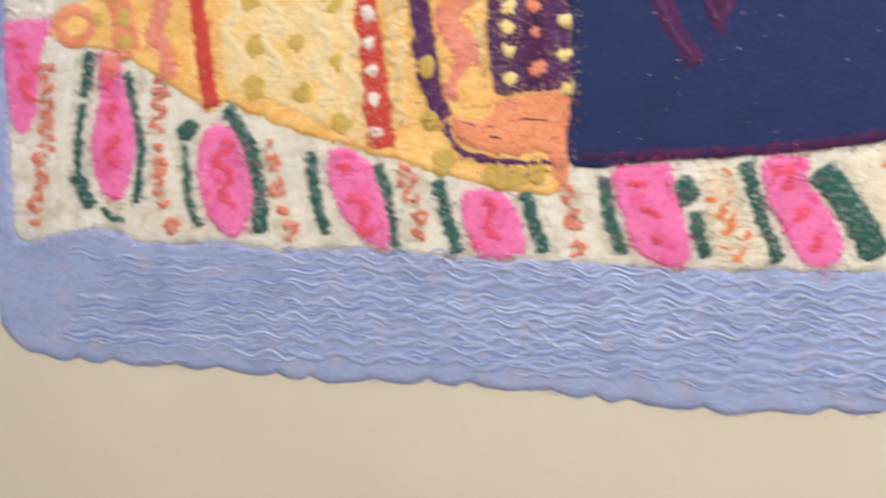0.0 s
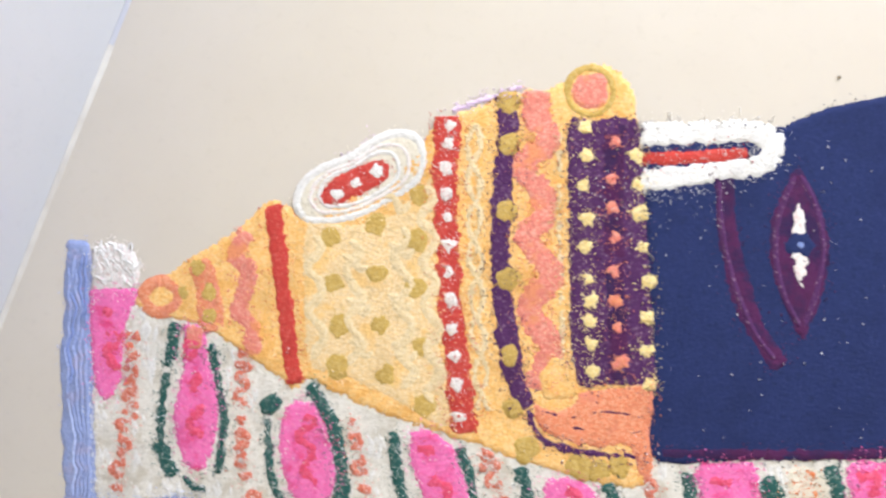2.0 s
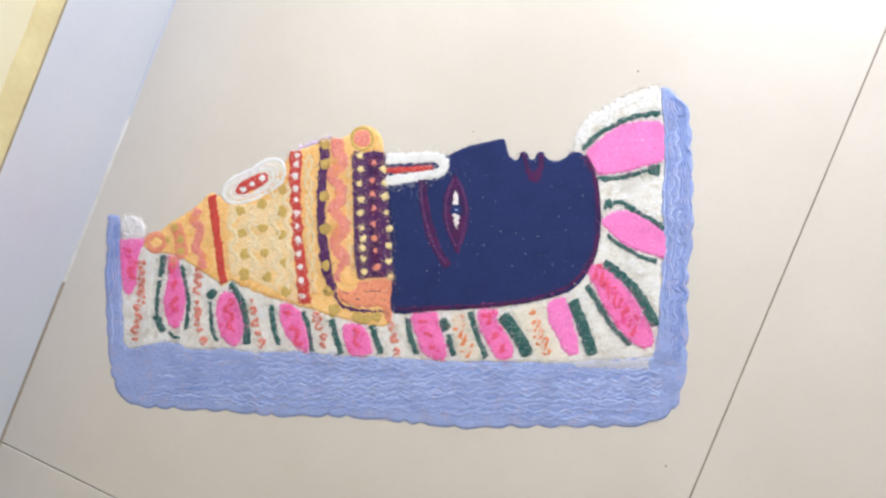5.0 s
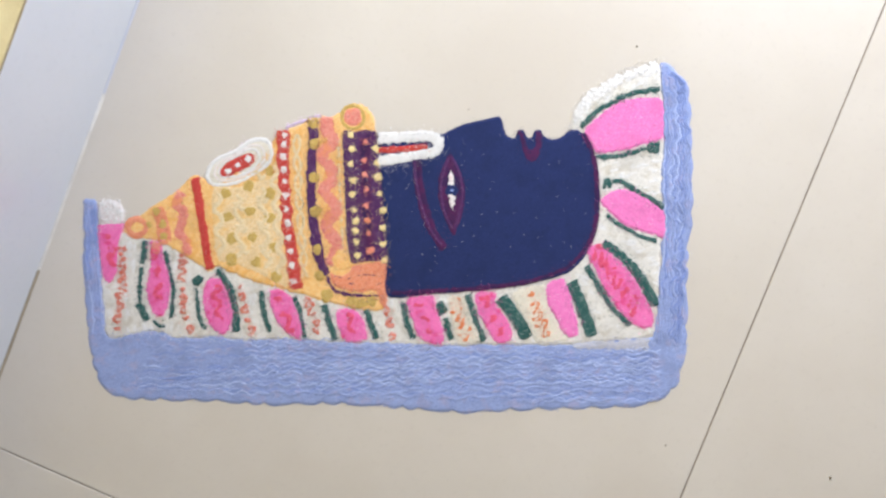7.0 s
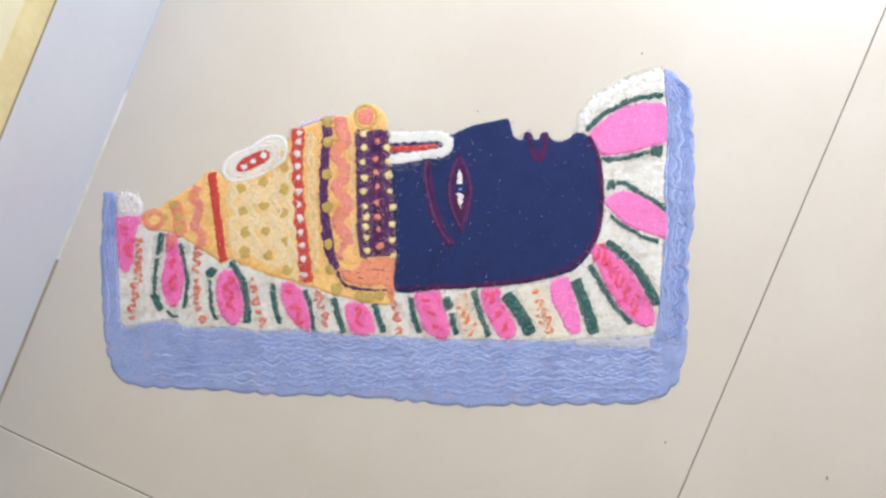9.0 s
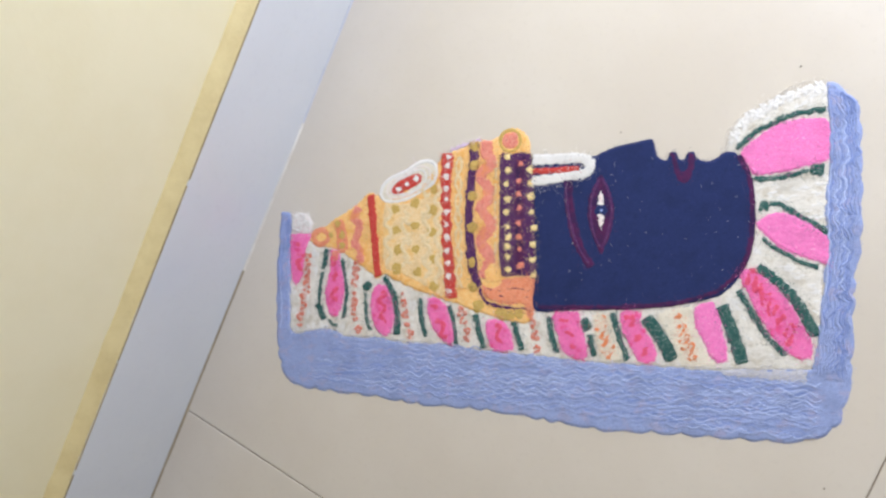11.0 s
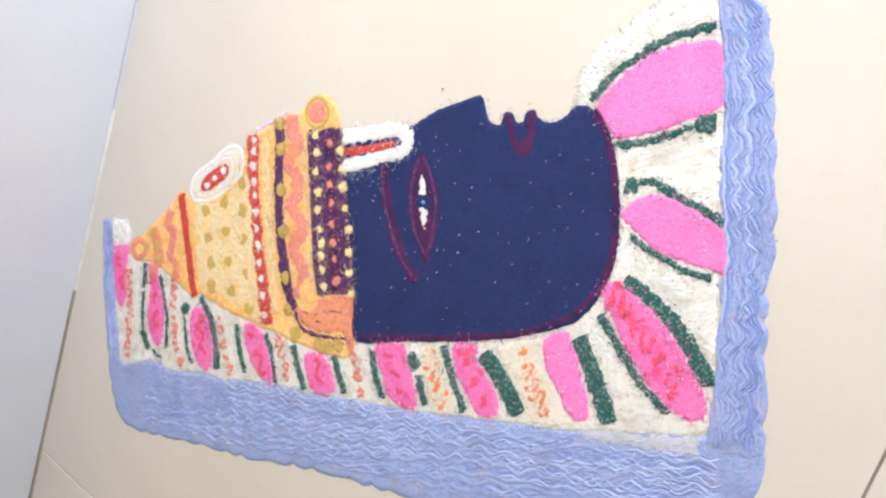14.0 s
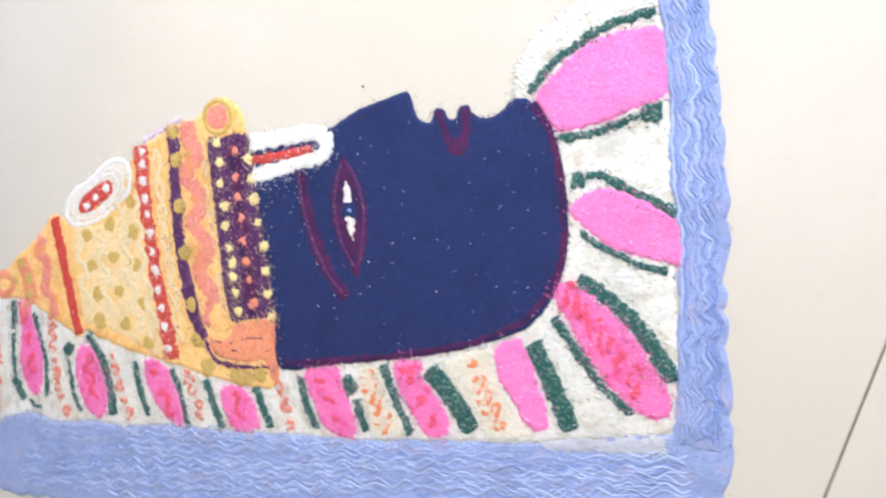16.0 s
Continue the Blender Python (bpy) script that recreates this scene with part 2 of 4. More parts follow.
def joint(y0, y1, width, rise, material, label):
    """A thin bead between the skirting and the floor, for grout and for painted shade."""
    bm, rows, n = bmesh.new(), [], max(8, int((y1 - y0) * 110))
    for k in range(n + 1):
        y = y0 + (y1 - y0) * k / n
        w = width * (1 + 0.35 * noise.noise((y * 14, 7, 3)) + 0.3 * noise.noise((y * 70, 9, 3)))
        rows.append([bm.verts.new(p) for p in ((WALL_X - 0.001, y, rise), (WALL_X + 0.5 * w, y, 0.7 * rise), (WALL_X + w, y, -0.0004))])
    for p, q in zip(rows, rows[1:]):
        for i in range(2):
            bm.faces.new((p[i], p[i + 1], q[i + 1], q[i]))
    bmesh.ops.recalc_face_normals(bm, faces=bm.faces)
    mesh_object("joint_line", bm, material, skirting, label, smooth=True)


joint(Y0, -0.125, 0.0017, 0.0010, DUST_GROUT, "dusty brown grout line")
joint(-0.125, 0.045, 0.0016, 0.0020, PALE_GROUT, "chalky white grout line")
# no grout here: soft shade of the joint laid in as a strip
joint(0.045, Y1, 0.0012, 0.0014, JOINT_SHADE, "grey blue strip painting the soft shade along the joint")
bm = bmesh.new()
crack_rng, y = random.Random(4), Y0
while y < Y1 - 0.05:      # thin dark gap under the painted ledge
    run = crack_rng.uniform(0.03, 0.16)
    box(bm, (WALL_X - 0.0012, y, SKIRT_H - 0.0002), (WALL_X + 0.0001, y + run, SKIRT_H + crack_rng.uniform(0.0002, 0.0005)))
    y += run + crack_rng.uniform(0.0, 0.006)
mesh_object("crack", bm, GAP, skirting, "thin dark gap")


# ---- powder drawing: helpers, in millimetres ----
CELL = 2.0
FLAT = 0.50        # how far the powder was patted down
relief_map = np.zeros((330, 200))     # height of the powder so far, from (-330, -200) mm
SPILL = {}
rng = random.Random(11)


def cell_of(x, y):
    return int((x + 330) / CELL), int((y + 200) / CELL)


def spline(points, closed, step):
    """A smooth line through the points, in even steps."""
    p = np.array(points, float)
    n = len(p)
    out = []
    for i in range(n if closed else n - 1):
        if closed:
            a, b, c, d = p[i - 1], p[i], p[(i + 1) % n], p[(i + 2) % n]
        else:
            a, b, c, d = p[max(i - 1, 0)], p[i], p[i + 1], p[min(i + 2, n - 1)]
        m = max(1, int(round(np.linalg.norm(c - b) / step)))
        for t in np.arange(m) / m:
            out.append(0.5 * (2 * b + (c - a) * t + (2 * a - 5 * b + 4 * c - d) * t * t + (3 * b - a - 3 * c + d) * t**3))
    if not closed:
        out.append(p[-1])
    return np.array(out)


def inside(pts, loop):
    x, y = pts[:, 0:1], pts[:, 1:2]
    a, b = loop, np.roll(loop, -1, 0)
    cross = (a[:, 1] > y) != (b[:, 1] > y)
    slope = np.where(b[:, 1] == a[:, 1], 1e-9, b[:, 1] - a[:, 1])
    return (cross & (x < (b[:, 0] - a[:, 0]) * (y - a[:, 1]) / slope + a[:, 0])).sum(1) % 2 == 1


def far_from(pts, loop):
    return np.concatenate([np.sqrt(((pts[k:k + 400, None] - loop[None]) ** 2).sum(2)).min(1) for k in range(0, len(pts), 400)]) if len(pts) else np.zeros(0)


def heap(name, material, parent, z0, h, loop, rough=1.0, puff=1.0, spill=True, grid=1.7, dust=None):
    """A heap of powder over a closed outline: frayed rim, sloped edge and a lumpy top."""
    seed = rng.uniform(0, 90)
    mid = loop.mean(0)
    tangent = np.roll(loop, -1, 0) - np.roll(loop, 1, 0)
    normal = np.stack([tangent[:, 1], -tangent[:, 0]], 1) / (np.linalg.norm(tangent, axis=1)[:, None] + 1e-9)
    fray = np.array([0.5 * noise.noise((x * 0.35, y * 0.35, seed)) + 0.75 * noise.noise((x * 1.1, y * 1.1, seed + 5)) for x, y in loop])
    loop = loop + normal * (fray * rough)[:, None]
    lo, hi = loop.min(0), loop.max(0)
    gx, gy = np.meshgrid(np.arange(lo[0], hi[0], grid), np.arange(lo[1], hi[1], grid * 0.87))
    gx[1::2] += grid / 2
    pts = np.stack([gx.ravel(), gy.ravel()], 1)
    pts = pts + np.array([[rng.uniform(-0.3, 0.3), rng.uniform(-0.3, 0.3)] for _ in pts]).reshape(-1, 2) * grid
    pts = pts[inside(pts, loop)] if len(pts) else pts
    gap = far_from(pts, loop)
    pts, gap = pts[gap > 0.55], gap[gap > 0.55]
    coords = [Vector(p) for p in loop] + [Vector(p) for p in pts]
    from_loop = list(range(len(loop)))
    verts, _, faces, origin, *_ = geometry.delaunay_2d_cdt(coords, [], [from_loop], 1, 1e-4)
    depth = np.r_[np.zeros(len(loop)), gap]
    slope = min(2.2, max(0.6, float(gap.max()) if len(gap) else 0.6))
    out = []
    for v, src in zip(verts, origin):
        g = depth[src[0]] if src else 0.0
        s = min(1.0, g / slope)
        lump = 0.22 * noise.noise((v.x * 0.16, v.y * 0.16, seed)) + 0.20 * noise.noise((v.x * 0.7, v.y * 0.7, seed + 3))
        z = z0 + (h * s * (2 - s) + lump * puff * min(1.0, g / 1.2))
        out.append((v.x / 1000, v.y / 1000, FLAT * max(z, z0) / 1000 if g else FLAT * (z0 - 0.05) / 1000))
        i, j = cell_of(v.x, v.y)
        if 0 <= i < 330 and 0 <= j < 200:
            relief_map[i, j] = max(relief_map[i, j], z)
    me = bpy.data.meshes.new(name)
    me.from_pydata(out, [], faces)
    if me.polygons and me.polygons[0].normal.z < 0:
        me.flip_normals()
    me.polygons.foreach_set("use_smooth", [True] * len(me.polygons))
    me.materials.append(material)
    ob = new(name, me)
    ob.parent = parent
    if spill:
        grains = SPILL.setdefault(material.name, (material, []))[1]
        for p, q in zip(loop, normal):
            for _ in range(int(rng.random() * 2.7 * rough)):
                d = rng.gauss(0.4, 0.9 + 0.6 * rough)
                grains.append((p[0] + q[0] * d + rng.uniform(-0.6, 0.6), p[1] + q[1] * d + rng.uniform(-0.6, 0.6)))
    if dust:         # grains of the neighbouring powder strewn over the rim
        grains = SPILL.setdefault(dust.name, (dust, []))[1]
        for p, q in zip(loop, normal):
            for _ in range(int(rng.random() * 2.6)):
                d = -abs(rng.gauss(0, 1.5))
                grains.append((p[0] + q[0] * d + rng.uniform(-0.6, 0.6), p[1] + q[1] * d + rng.uniform(-0.6, 0.6)))
    return ob


def strew(material, flat, count, spread):
    """Loose grains along a line."""
    line = spline(pairs(flat), False, 1.0)
    grains = SPILL.setdefault(material.name, (material, []))[1]
    for _ in range(count):
        x, y = line[rng.randrange(len(line))]
        grains.append((x + rng.gauss(0, spread), y + rng.gauss(0, spread)))


def pairs(flat):
    return [(flat[k], flat[k + 1]) for k in range(0, len(flat), 2)]


def outward(loop):
    a, b = loop, np.roll(loop, -1, 0)
    return loop if (a[:, 0] * b[:, 1] - b[:, 0] * a[:, 1]).sum() > 0 else loop[::-1]


def patch(name, material, parent, z0, h, flat, rough=1.0, puff=1.0, scallop=0.0, dust=None, spill=True):
    loop = outward(spline(pairs(flat), True, 1.0))
    if scallop:      # the rim of the frame was pushed into small waves
        run = np.cumsum(np.linalg.norm(np.diff(loop, axis=0, prepend=loop[:1]), axis=1))
        tangent = np.roll(loop, -1, 0) - np.roll(loop, 1, 0)
        normal = np.stack([tangent[:, 1], -tangent[:, 0]], 1) / (np.linalg.norm(tangent, axis=1)[:, None] + 1e-9)
        swell = np.array([abs(math.sin(r / 7.5 + 2.0 * noise.noise((r * 0.03, 4, 1)))) - 0.6 for r in run])
        loop = loop + normal * (swell * scallop)[:, None]
    return heap(name, material, parent, z0, h, loop, rough, puff, spill, dust=dust)


def stroke(name, material, parent, z0, h, width, flat, rough=1.0, spill=True, dust=None):
    line = spline(pairs(flat), False, 1.0)
    tangent = np.gradient(line, axis=0)
    normal = np.stack([tangent[:, 1], -tangent[:, 0]], 1) / (np.linalg.norm(tangent, axis=1)[:, None] + 1e-9)
    seed = rng.uniform(0, 50)
    n = len(line)
    half = np.array([width / 2 * (1 + 0.16 * noise.noise((k * 0.12, seed, 0))) * min(1, 0.62 + 0.25 * min(k, n - 1 - k)) for k in range(n)])
    closed = np.linalg.norm(line[0] - line[-1]) < 0.5
    if closed:       # a ring: two half strokes would leave a seam, so run a little past the start
        line, normal, half = np.vstack([line, line[1:4]]), np.vstack([normal, normal[1:4]]), np.r_[half, half[1:4]]
        half[:] = width / 2
        parts = []
        outer, inner = line[:-4] + normal[:-4] * half[:-4, None], line[:-4] - normal[:-4] * half[:-4, None]
        return ring_mesh(name, material, parent, z0, h, outer, inner)
    loop = np.vstack([line + normal * half[:, None], (line - normal * half[:, None])[::-1]])
    return heap(name, material, parent, z0, h, outward(loop), rough, 1.0, spill, grid=min(1.7, max(0.9, width * 0.4)), dust=dust)


def ring_mesh(name, material, parent, z0, h, outer, inner):
    """A raised ring of powder between two closed lines."""
    seed, n, rows = rng.uniform(0, 90), len(outer), []
    for f, rise in ((0.0, 0.0), (0.22, 0.75), (0.5, 1.0), (0.78, 0.75), (1.0, 0.0)):
        row = []
        for k in range(n):
            p = outer[k] * (1 - f) + inner[k] * f
            w = 0.35 * noise.noise((p[0] * 0.8, p[1] * 0.8, seed))
            out = (outer[k] - inner[k]) * w * (0.5 - f) * 0.8
            row.append(((p[0] + out[0]) / 1000, (p[1] + out[1]) / 1000, FLAT * (z0 + h * rise * (1 + w)) / 1000))
        rows.append(row)
    verts = [v for row in rows for v in row]
    faces = [(r * n + k, r * n + (k + 1) % n, (r + 1) * n + (k + 1) % n, (r + 1) * n + k) for r in range(4) for k in range(n)]
    me = bpy.data.meshes.new(name)
    me.from_pydata(verts, [], faces)
    if me.polygons[n].normal.z < 0:
        me.flip_normals()
    me.polygons.foreach_set("use_smooth", [True] * len(me.polygons))
    me.materials.append(material)
    ob = new(name, me)
    ob.parent = parent
    return ob


def ridge(name, material, parent, z0, h, width, flat):
    """A thin raised line, as a fingertip or a trickle of powder leaves it."""
    line = spline(pairs(flat), False, 1.0)
    tangent = np.gradient(line, axis=0)
    normal = np.stack([tangent[:, 1], -tangent[:, 0]], 1) / (np.linalg.norm(tangent, axis=1)[:, None] + 1e-9)
    seed, n, verts = rng.uniform(0, 90), len(line), []
    for k in range(n):
        w = width / 2 * (1 + 0.35 * noise.noise((k * 0.21, seed, 0))) * min(1.0, 0.15 + 0.3 * min(k, n - 1 - k))
        for f, rise in ((-1, 0.0), (-0.5, 0.8), (0, 1.0), (0.5, 0.8), (1, 0.0)):
            p = line[k] + normal[k] * w * f
            verts.append((p[0] / 1000, p[1] / 1000, FLAT * (z0 + h * rise * (1 + 0.25 * noise.noise((k * 0.4, seed, f)))) / 1000))
    faces = [(5 * k + i, 5 * k + i + 1, 5 * k + i + 6, 5 * k + i + 5) for k in range(n - 1) for i in range(4)]
    me = bpy.data.meshes.new(name)
    me.from_pydata(verts, [], faces)
    if me.polygons[1].normal.z < 0:
        me.flip_normals()
    me.polygons.foreach_set("use_smooth", [True] * len(me.polygons))
    me.materials.append(material)
    ob = new(name, me)
    ob.parent = parent
    return ob


def round_loop(x, y, r, uneven=0.16):
    seed = rng.uniform(0, 90)
    n = max(12, int(6.28 * r / 0.9))
    return np.array([(x + r * s * math.cos(a), y + r * s * math.sin(a)) for a in np.arange(n) * 2 * math.pi / n for s in [1 + uneven * 2 * noise.noise((math.cos(a) * 1.3, math.sin(a) * 1.3, seed))]])


def dots(name, material, parent, z0, h, r, flat, rough=1.0):
    for x, y in pairs(flat):
        heap(name, material, parent, z0, h, round_loop(x, y, r * rng.uniform(0.88, 1.12)), rough * 0.6, 0.8, grid=1.1)


def scribble(name, material, parent, z0, h, width, swing, pitch, flat, gaps=0.3, lean=0.5):
    """A zigzag rubbed across a line with a fingertip, broken in places."""
    line = spline(pairs(flat), False, 1.0)
    tangent = np.gradient(line, axis=0)
    normal = np.stack([tangent[:, 1], -tangent[:, 0]], 1) / (np.linalg.norm(tangent, axis=1)[:, None] + 1e-9)
    along = tangent / (np.linalg.norm(tangent, axis=1)[:, None] + 1e-9)
    piece, k, side = [], 0.0, 1

    def lay():
        if len(piece) > 1:
            stroke(name, material, parent, z0, h, width * rng.uniform(0.8, 1.25), [v for p in piece for v in p], rough=2.2, dust=SNOW if material is RUST else None)

    while k < len(line):
        i = int(k)
        p = line[i] + normal[i] * side * swing * rng.uniform(0.6, 1.2) + along[i] * side * lean * swing
        piece.append((float(p[0]), float(p[1])))
        if rng.random() < gaps and len(piece) > 1:
            lay()
            piece = []
        side, k = -side, k + pitch / 2 * rng.uniform(0.75, 1.3)
    lay()


def brush(name, material, parent, z0, h, width, lines, label=""):
    """Many fine raised bristle marks in one mesh."""
    verts, faces = [], []
    for flat in lines:
        line = spline(pairs(flat), False, 1.3)
        tangent = np.gradient(line, axis=0)
        normal = np.stack([tangent[:, 1], -tangent[:, 0]], 1) / (np.linalg.norm(tangent, axis=1)[:, None] + 1e-9)
        n, first, thick, up = len(line), len(verts), width * rng.uniform(0.7, 1.3), rng.uniform(0.7, 1.2)
        for k in range(n):
            w = thick / 2 * min(1.0, 0.2 + 0.4 * min(k, n - 1 - k))
            i, j = cell_of(*line[k])
            base = max(z0, relief_map[i, j] - 0.1) if 0 <= i < 330 and 0 <= j < 200 else z0
            for f, rise in ((-1, -0.3), (-0.45, 0.8), (0.45, 0.8), (1, -0.3)):
                p = line[k] + normal[k] * w * f
                verts.append((p[0] / 1000, p[1] / 1000, max(0.0, FLAT * (base + h * up * rise)) / 1000))
        faces += [(first + 4 * k + i, first + 4 * k + i + 1, first + 4 * k + i + 5, first + 4 * k + i + 4) for k in range(n - 1) for i in range(3)]
    me = bpy.data.meshes.new(name)
    me.from_pydata(verts, [], faces)
    if me.polygons[1].normal.z < 0:
        me.flip_normals()
    me.polygons.foreach_set("use_smooth", [True] * len(me.polygons))
    me.materials.append(material)
    ob = new(name, me)
    ob.parent = parent
    return tagged(ob, label, kind="stuff")


# ---- the powder drawing on the floor ----
rangoli = tagged(new("rangoli"), "bright coloured powder rangoli drawn on cream floor tiles", "rangoli")

# the blue frame of the drawing
border_bottom = patch("border_bottom", BLUE, rangoli, 0, 1.5, (-263.4, -57.0, -252.9, -65.8, -228.6, -62.8, -207.0, -60.5, -185.4, -67.0, -153.5, -65.5, -127.0, -68.7, -90.3, -67.7, -48.8, -70.7, 2.5, -72.5, 53.0, -74.3, 102.9, -73.6, 152.1, -74.4, 181.3, -71.5, 224.6, -67.0, 243.8, -65.7, 255.2, -69.5, 254.2, -85.0, 250.9, -99.6, 243.7, -114.3, 224.6, -124.5, 200.6, -127.9, 152.2, -129.5, 103.1, -131.1, 78.3, -133.6, 53.3, -132.2, 2.9, -128.8, -48.3, -125.9, -100.2, -127.0, -152.8, -124.0, -206.2, -122.5, -241.3, -121.1, -253.9, -115.2, -263.3, -101.3, -268.6, -80.6), scallop=2.6, rough=0.55, puff=0.6)
border_left = patch("border_side", BLUE, rangoli, 0, 1.6, (-273.3, 55.0, -267.3, 58.1, -260.7, 56.5, -258.4, 47.6, -259.2, 29.3, -257.3, 5.7, -255.7, -25.6, -254.2, -56.9, -252.3, -69.9, -263.1, -77.9, -269.2, -76.9, -273.0, -36.2, -274.7, 0.4, -273.4, 26.6), scallop=1.7, rough=0.55, puff=0.6)
border_right = patch("border_side", BLUE, rangoli, 0, 1.8, (235.3, 161.9, 239.1, 164.3, 248.7, 157.2, 255.9, 149.7, 261.1, 134.9, 262.0, 100.5, 262.9, 56.4, 261.5, 27.0, 258.6, 12.4, 257.6, -21.7, 255.2, -72.9, 243.7, -76.4, 229.4, -73.2, 228.5, -65.9, 232.3, -43.9, 234.2, -21.9, 237.1, 12.3, 239.1, 27.0, 237.1, 41.7, 236.7, 76.1, 239.1, 100.7, 238.2, 140.1), scallop=2.3, rough=0.55, puff=0.6)

# white ground of the petal ring
petal_ground = patch("petal_ground", WHITE, rangoli, 0, 1.5, (-258.1, -10.0, -256.6, -36.1, -252.4, -66.8, -228.5, -63.9, -207.0, -61.5, -185.4, -68.0, -153.5, -66.5, -127.0, -69.8, -90.3, -68.8, -48.8, -71.8, 2.5, -73.6, 53.0, -75.3, 102.9, -74.6, 152.1, -74.9, 181.3, -72.5, 227.0, -67.9, 232.3, -43.9, 235.2, 7.4, 238.1, 76.1, 240.1, 100.7, 239.1, 142.6, 236.3, 161.9, 224.7, 161.1, 210.2, 156.4, 195.7, 149.2, 178.6, 138.5, 167.9, 126.2, 161.5, 110.4, 171.3, 100.3, 178.7, 76.5, 178.7, 27.0, 166.6, 4.7, 147.1, -7.7, 127.4, -15.3, 77.8, -20.6, 2.2, -26.2, -49.2, -24.1, -101.3, -9.1, -138.4, 6.1, -181.2, 24.1, -208.2, 31.9, -238.0, 29.3, -248.6, 11.0), rough=1.9, spill=False)
patch("thread_tuft", TUFT, rangoli, 0, 2.0, (-259.0, 52.8, -254.2, 56.5, -247.6, 57.5, -241.1, 55.9, -236.1, 51.2, -234.4, 44.4, -235.9, 38.2, -240.7, 34.0, -250.6, 33.4, -258.8, 35.0), rough=1.6)
patch("faded_corner", FADED, petal_ground, 1.3, 0.75, (157.0, -74.8, 176.4, -71.6, 200.6, -70.2, 224.6, -68.9, 225.6, -73.8, 223.7, -79.7, 200.6, -79.0, 181.3, -78.4, 166.7, -78.6), rough=2.6)
patch("cream_ground", CREAM, petal_ground, 1.0, 1.0, (55.3, -33.3, 68.9, -32.2, 73.9, -45.6, 79.0, -58.0, 82.0, -71.9, 63.1, -72.2, 56.9, -53.3))
patch("cream_ground", CREAM, petal_ground, 1.0, 1.0, (110.2, -30.3, 127.4, -22.7, 138.3, -22.7, 141.2, -37.5, 147.2, -52.2, 153.5, -64.5, 156.0, -70.9, 132.5, -73.2, 125.1, -64.9, 120.1, -52.6))
strew(SNOW, (161.5, 110.4, 167.9, 126.2, 178.6, 138.5, 195.7, 149.2, 210.2, 156.4, 224.7, 161.1, 235.3, 161.9), 900, 2.6)

EDGE = (-250.0, -65.5, -228.6, -63.5, -207.0, -61.0, -185.4, -67.0, -153.5, -66.5, -127.0, -69.5, -90.3, -68.5, -48.8, -71.5, 2.5, -73.5, 53.0, -75.0, 102.9, -74.5, 152.1, -74.5)
strew(SNOW, EDGE, 900, 2.4)
strew(PALE_HIGHLIGHT, EDGE, 1100, 2.0)
strew(SNOW, (-258.0, -12.0, -256.0, -36.0, -253.0, -62.0), 260, 2.0)

# pink petals
patch("petal", PINK_RED, petal_ground, 0.9, 1.5, (-258.8, 35.0, -243.5, 36.6, -234.8, 34.5, -237.4, 26.7, -240.0, 16.2, -241.4, 3.2, -242.9, -9.9, -248.2, -17.2, -254.8, -15.7, -257.7, -2.1, -259.0, 16.2), rough=1.7, dust=SNOW)
patch("petal", PINK_RED, petal_ground, 0.9, 1.5, (-211.8, 19.9, -201.6, 18.9, -198.2, 5.9, -194.2, -7.0, -192.5, -20.0, -193.9, -32.9, -198.6, -45.9, -204.5, -49.1, -211.0, -44.0, -215.5, -30.5, -216.2, -20.1, -213.1, -7.1, -211.1, 5.9), rough=1.7, dust=SNOW)
patch("petal", PINK_RED, petal_ground, 0.9, 1.5, (-154.1, -12.5, -146.1, -15.5, -140.7, -24.8, -137.9, -35.0, -135.7, -45.3, -137.7, -55.6, -142.9, -63.3, -149.3, -63.9, -157.8, -56.8, -162.8, -45.5, -164.5, -32.7, -163.6, -22.4, -159.4, -14.6), rough=1.7, dust=SNOW)
patch("petal", PINK_RED, petal_ground, 0.9, 1.5, (-103.8, -26.0, -97.0, -23.4, -89.7, -25.9, -82.8, -30.5, -79.1, -39.6, -75.9, -49.7, -74.2, -62.4, -75.2, -69.6, -82.5, -67.1, -91.4, -60.1, -98.3, -51.0, -102.6, -39.8), rough=1.7, dust=SNOW)
patch("petal", PINK_RED, petal_ground, 0.9, 1.5, (-42.8, -42.3, -33.6, -40.7, -25.8, -43.1, -20.2, -48.1, -17.0, -59.2, -15.4, -66.7, -20.0, -70.8, -30.8, -72.0, -38.5, -69.6, -42.1, -62.0, -44.3, -51.9), rough=1.7, dust=SNOW)
patch("petal", PINK_RED, petal_ground, 0.9, 1.5, (18.5, -32.6, 32.7, -30.5, 43.3, -31.4, 45.3, -40.9, 49.4, -53.4, 52.0, -65.9, 49.5, -73.9, 40.5, -73.0, 30.3, -69.1, 25.2, -61.2, 21.6, -48.7, 19.0, -41.2), rough=1.7, dust=SNOW)
patch("petal", PINK_RED, petal_ground, 0.9, 1.5, (77.9, -29.6, 86.8, -27.0, 96.3, -28.0, 96.8, -37.9, 101.8, -45.3, 106.8, -52.7, 110.3, -62.6, 108.8, -70.5, 100.4, -73.6, 93.0, -70.3, 88.0, -61.4, 82.9, -53.0, 78.9, -43.1), rough=1.7, dust=SNOW)
patch("petal", PINK, petal_ground, 0.9, 1.5, (139.7, -21.7, 152.0, -16.6, 156.9, -20.5, 159.8, -29.9, 163.7, -44.7, 166.7, -59.4, 165.2, -67.3, 157.0, -68.4, 151.1, -62.1, 147.2, -52.2, 142.2, -44.9, 138.3, -32.6), rough=1.5)
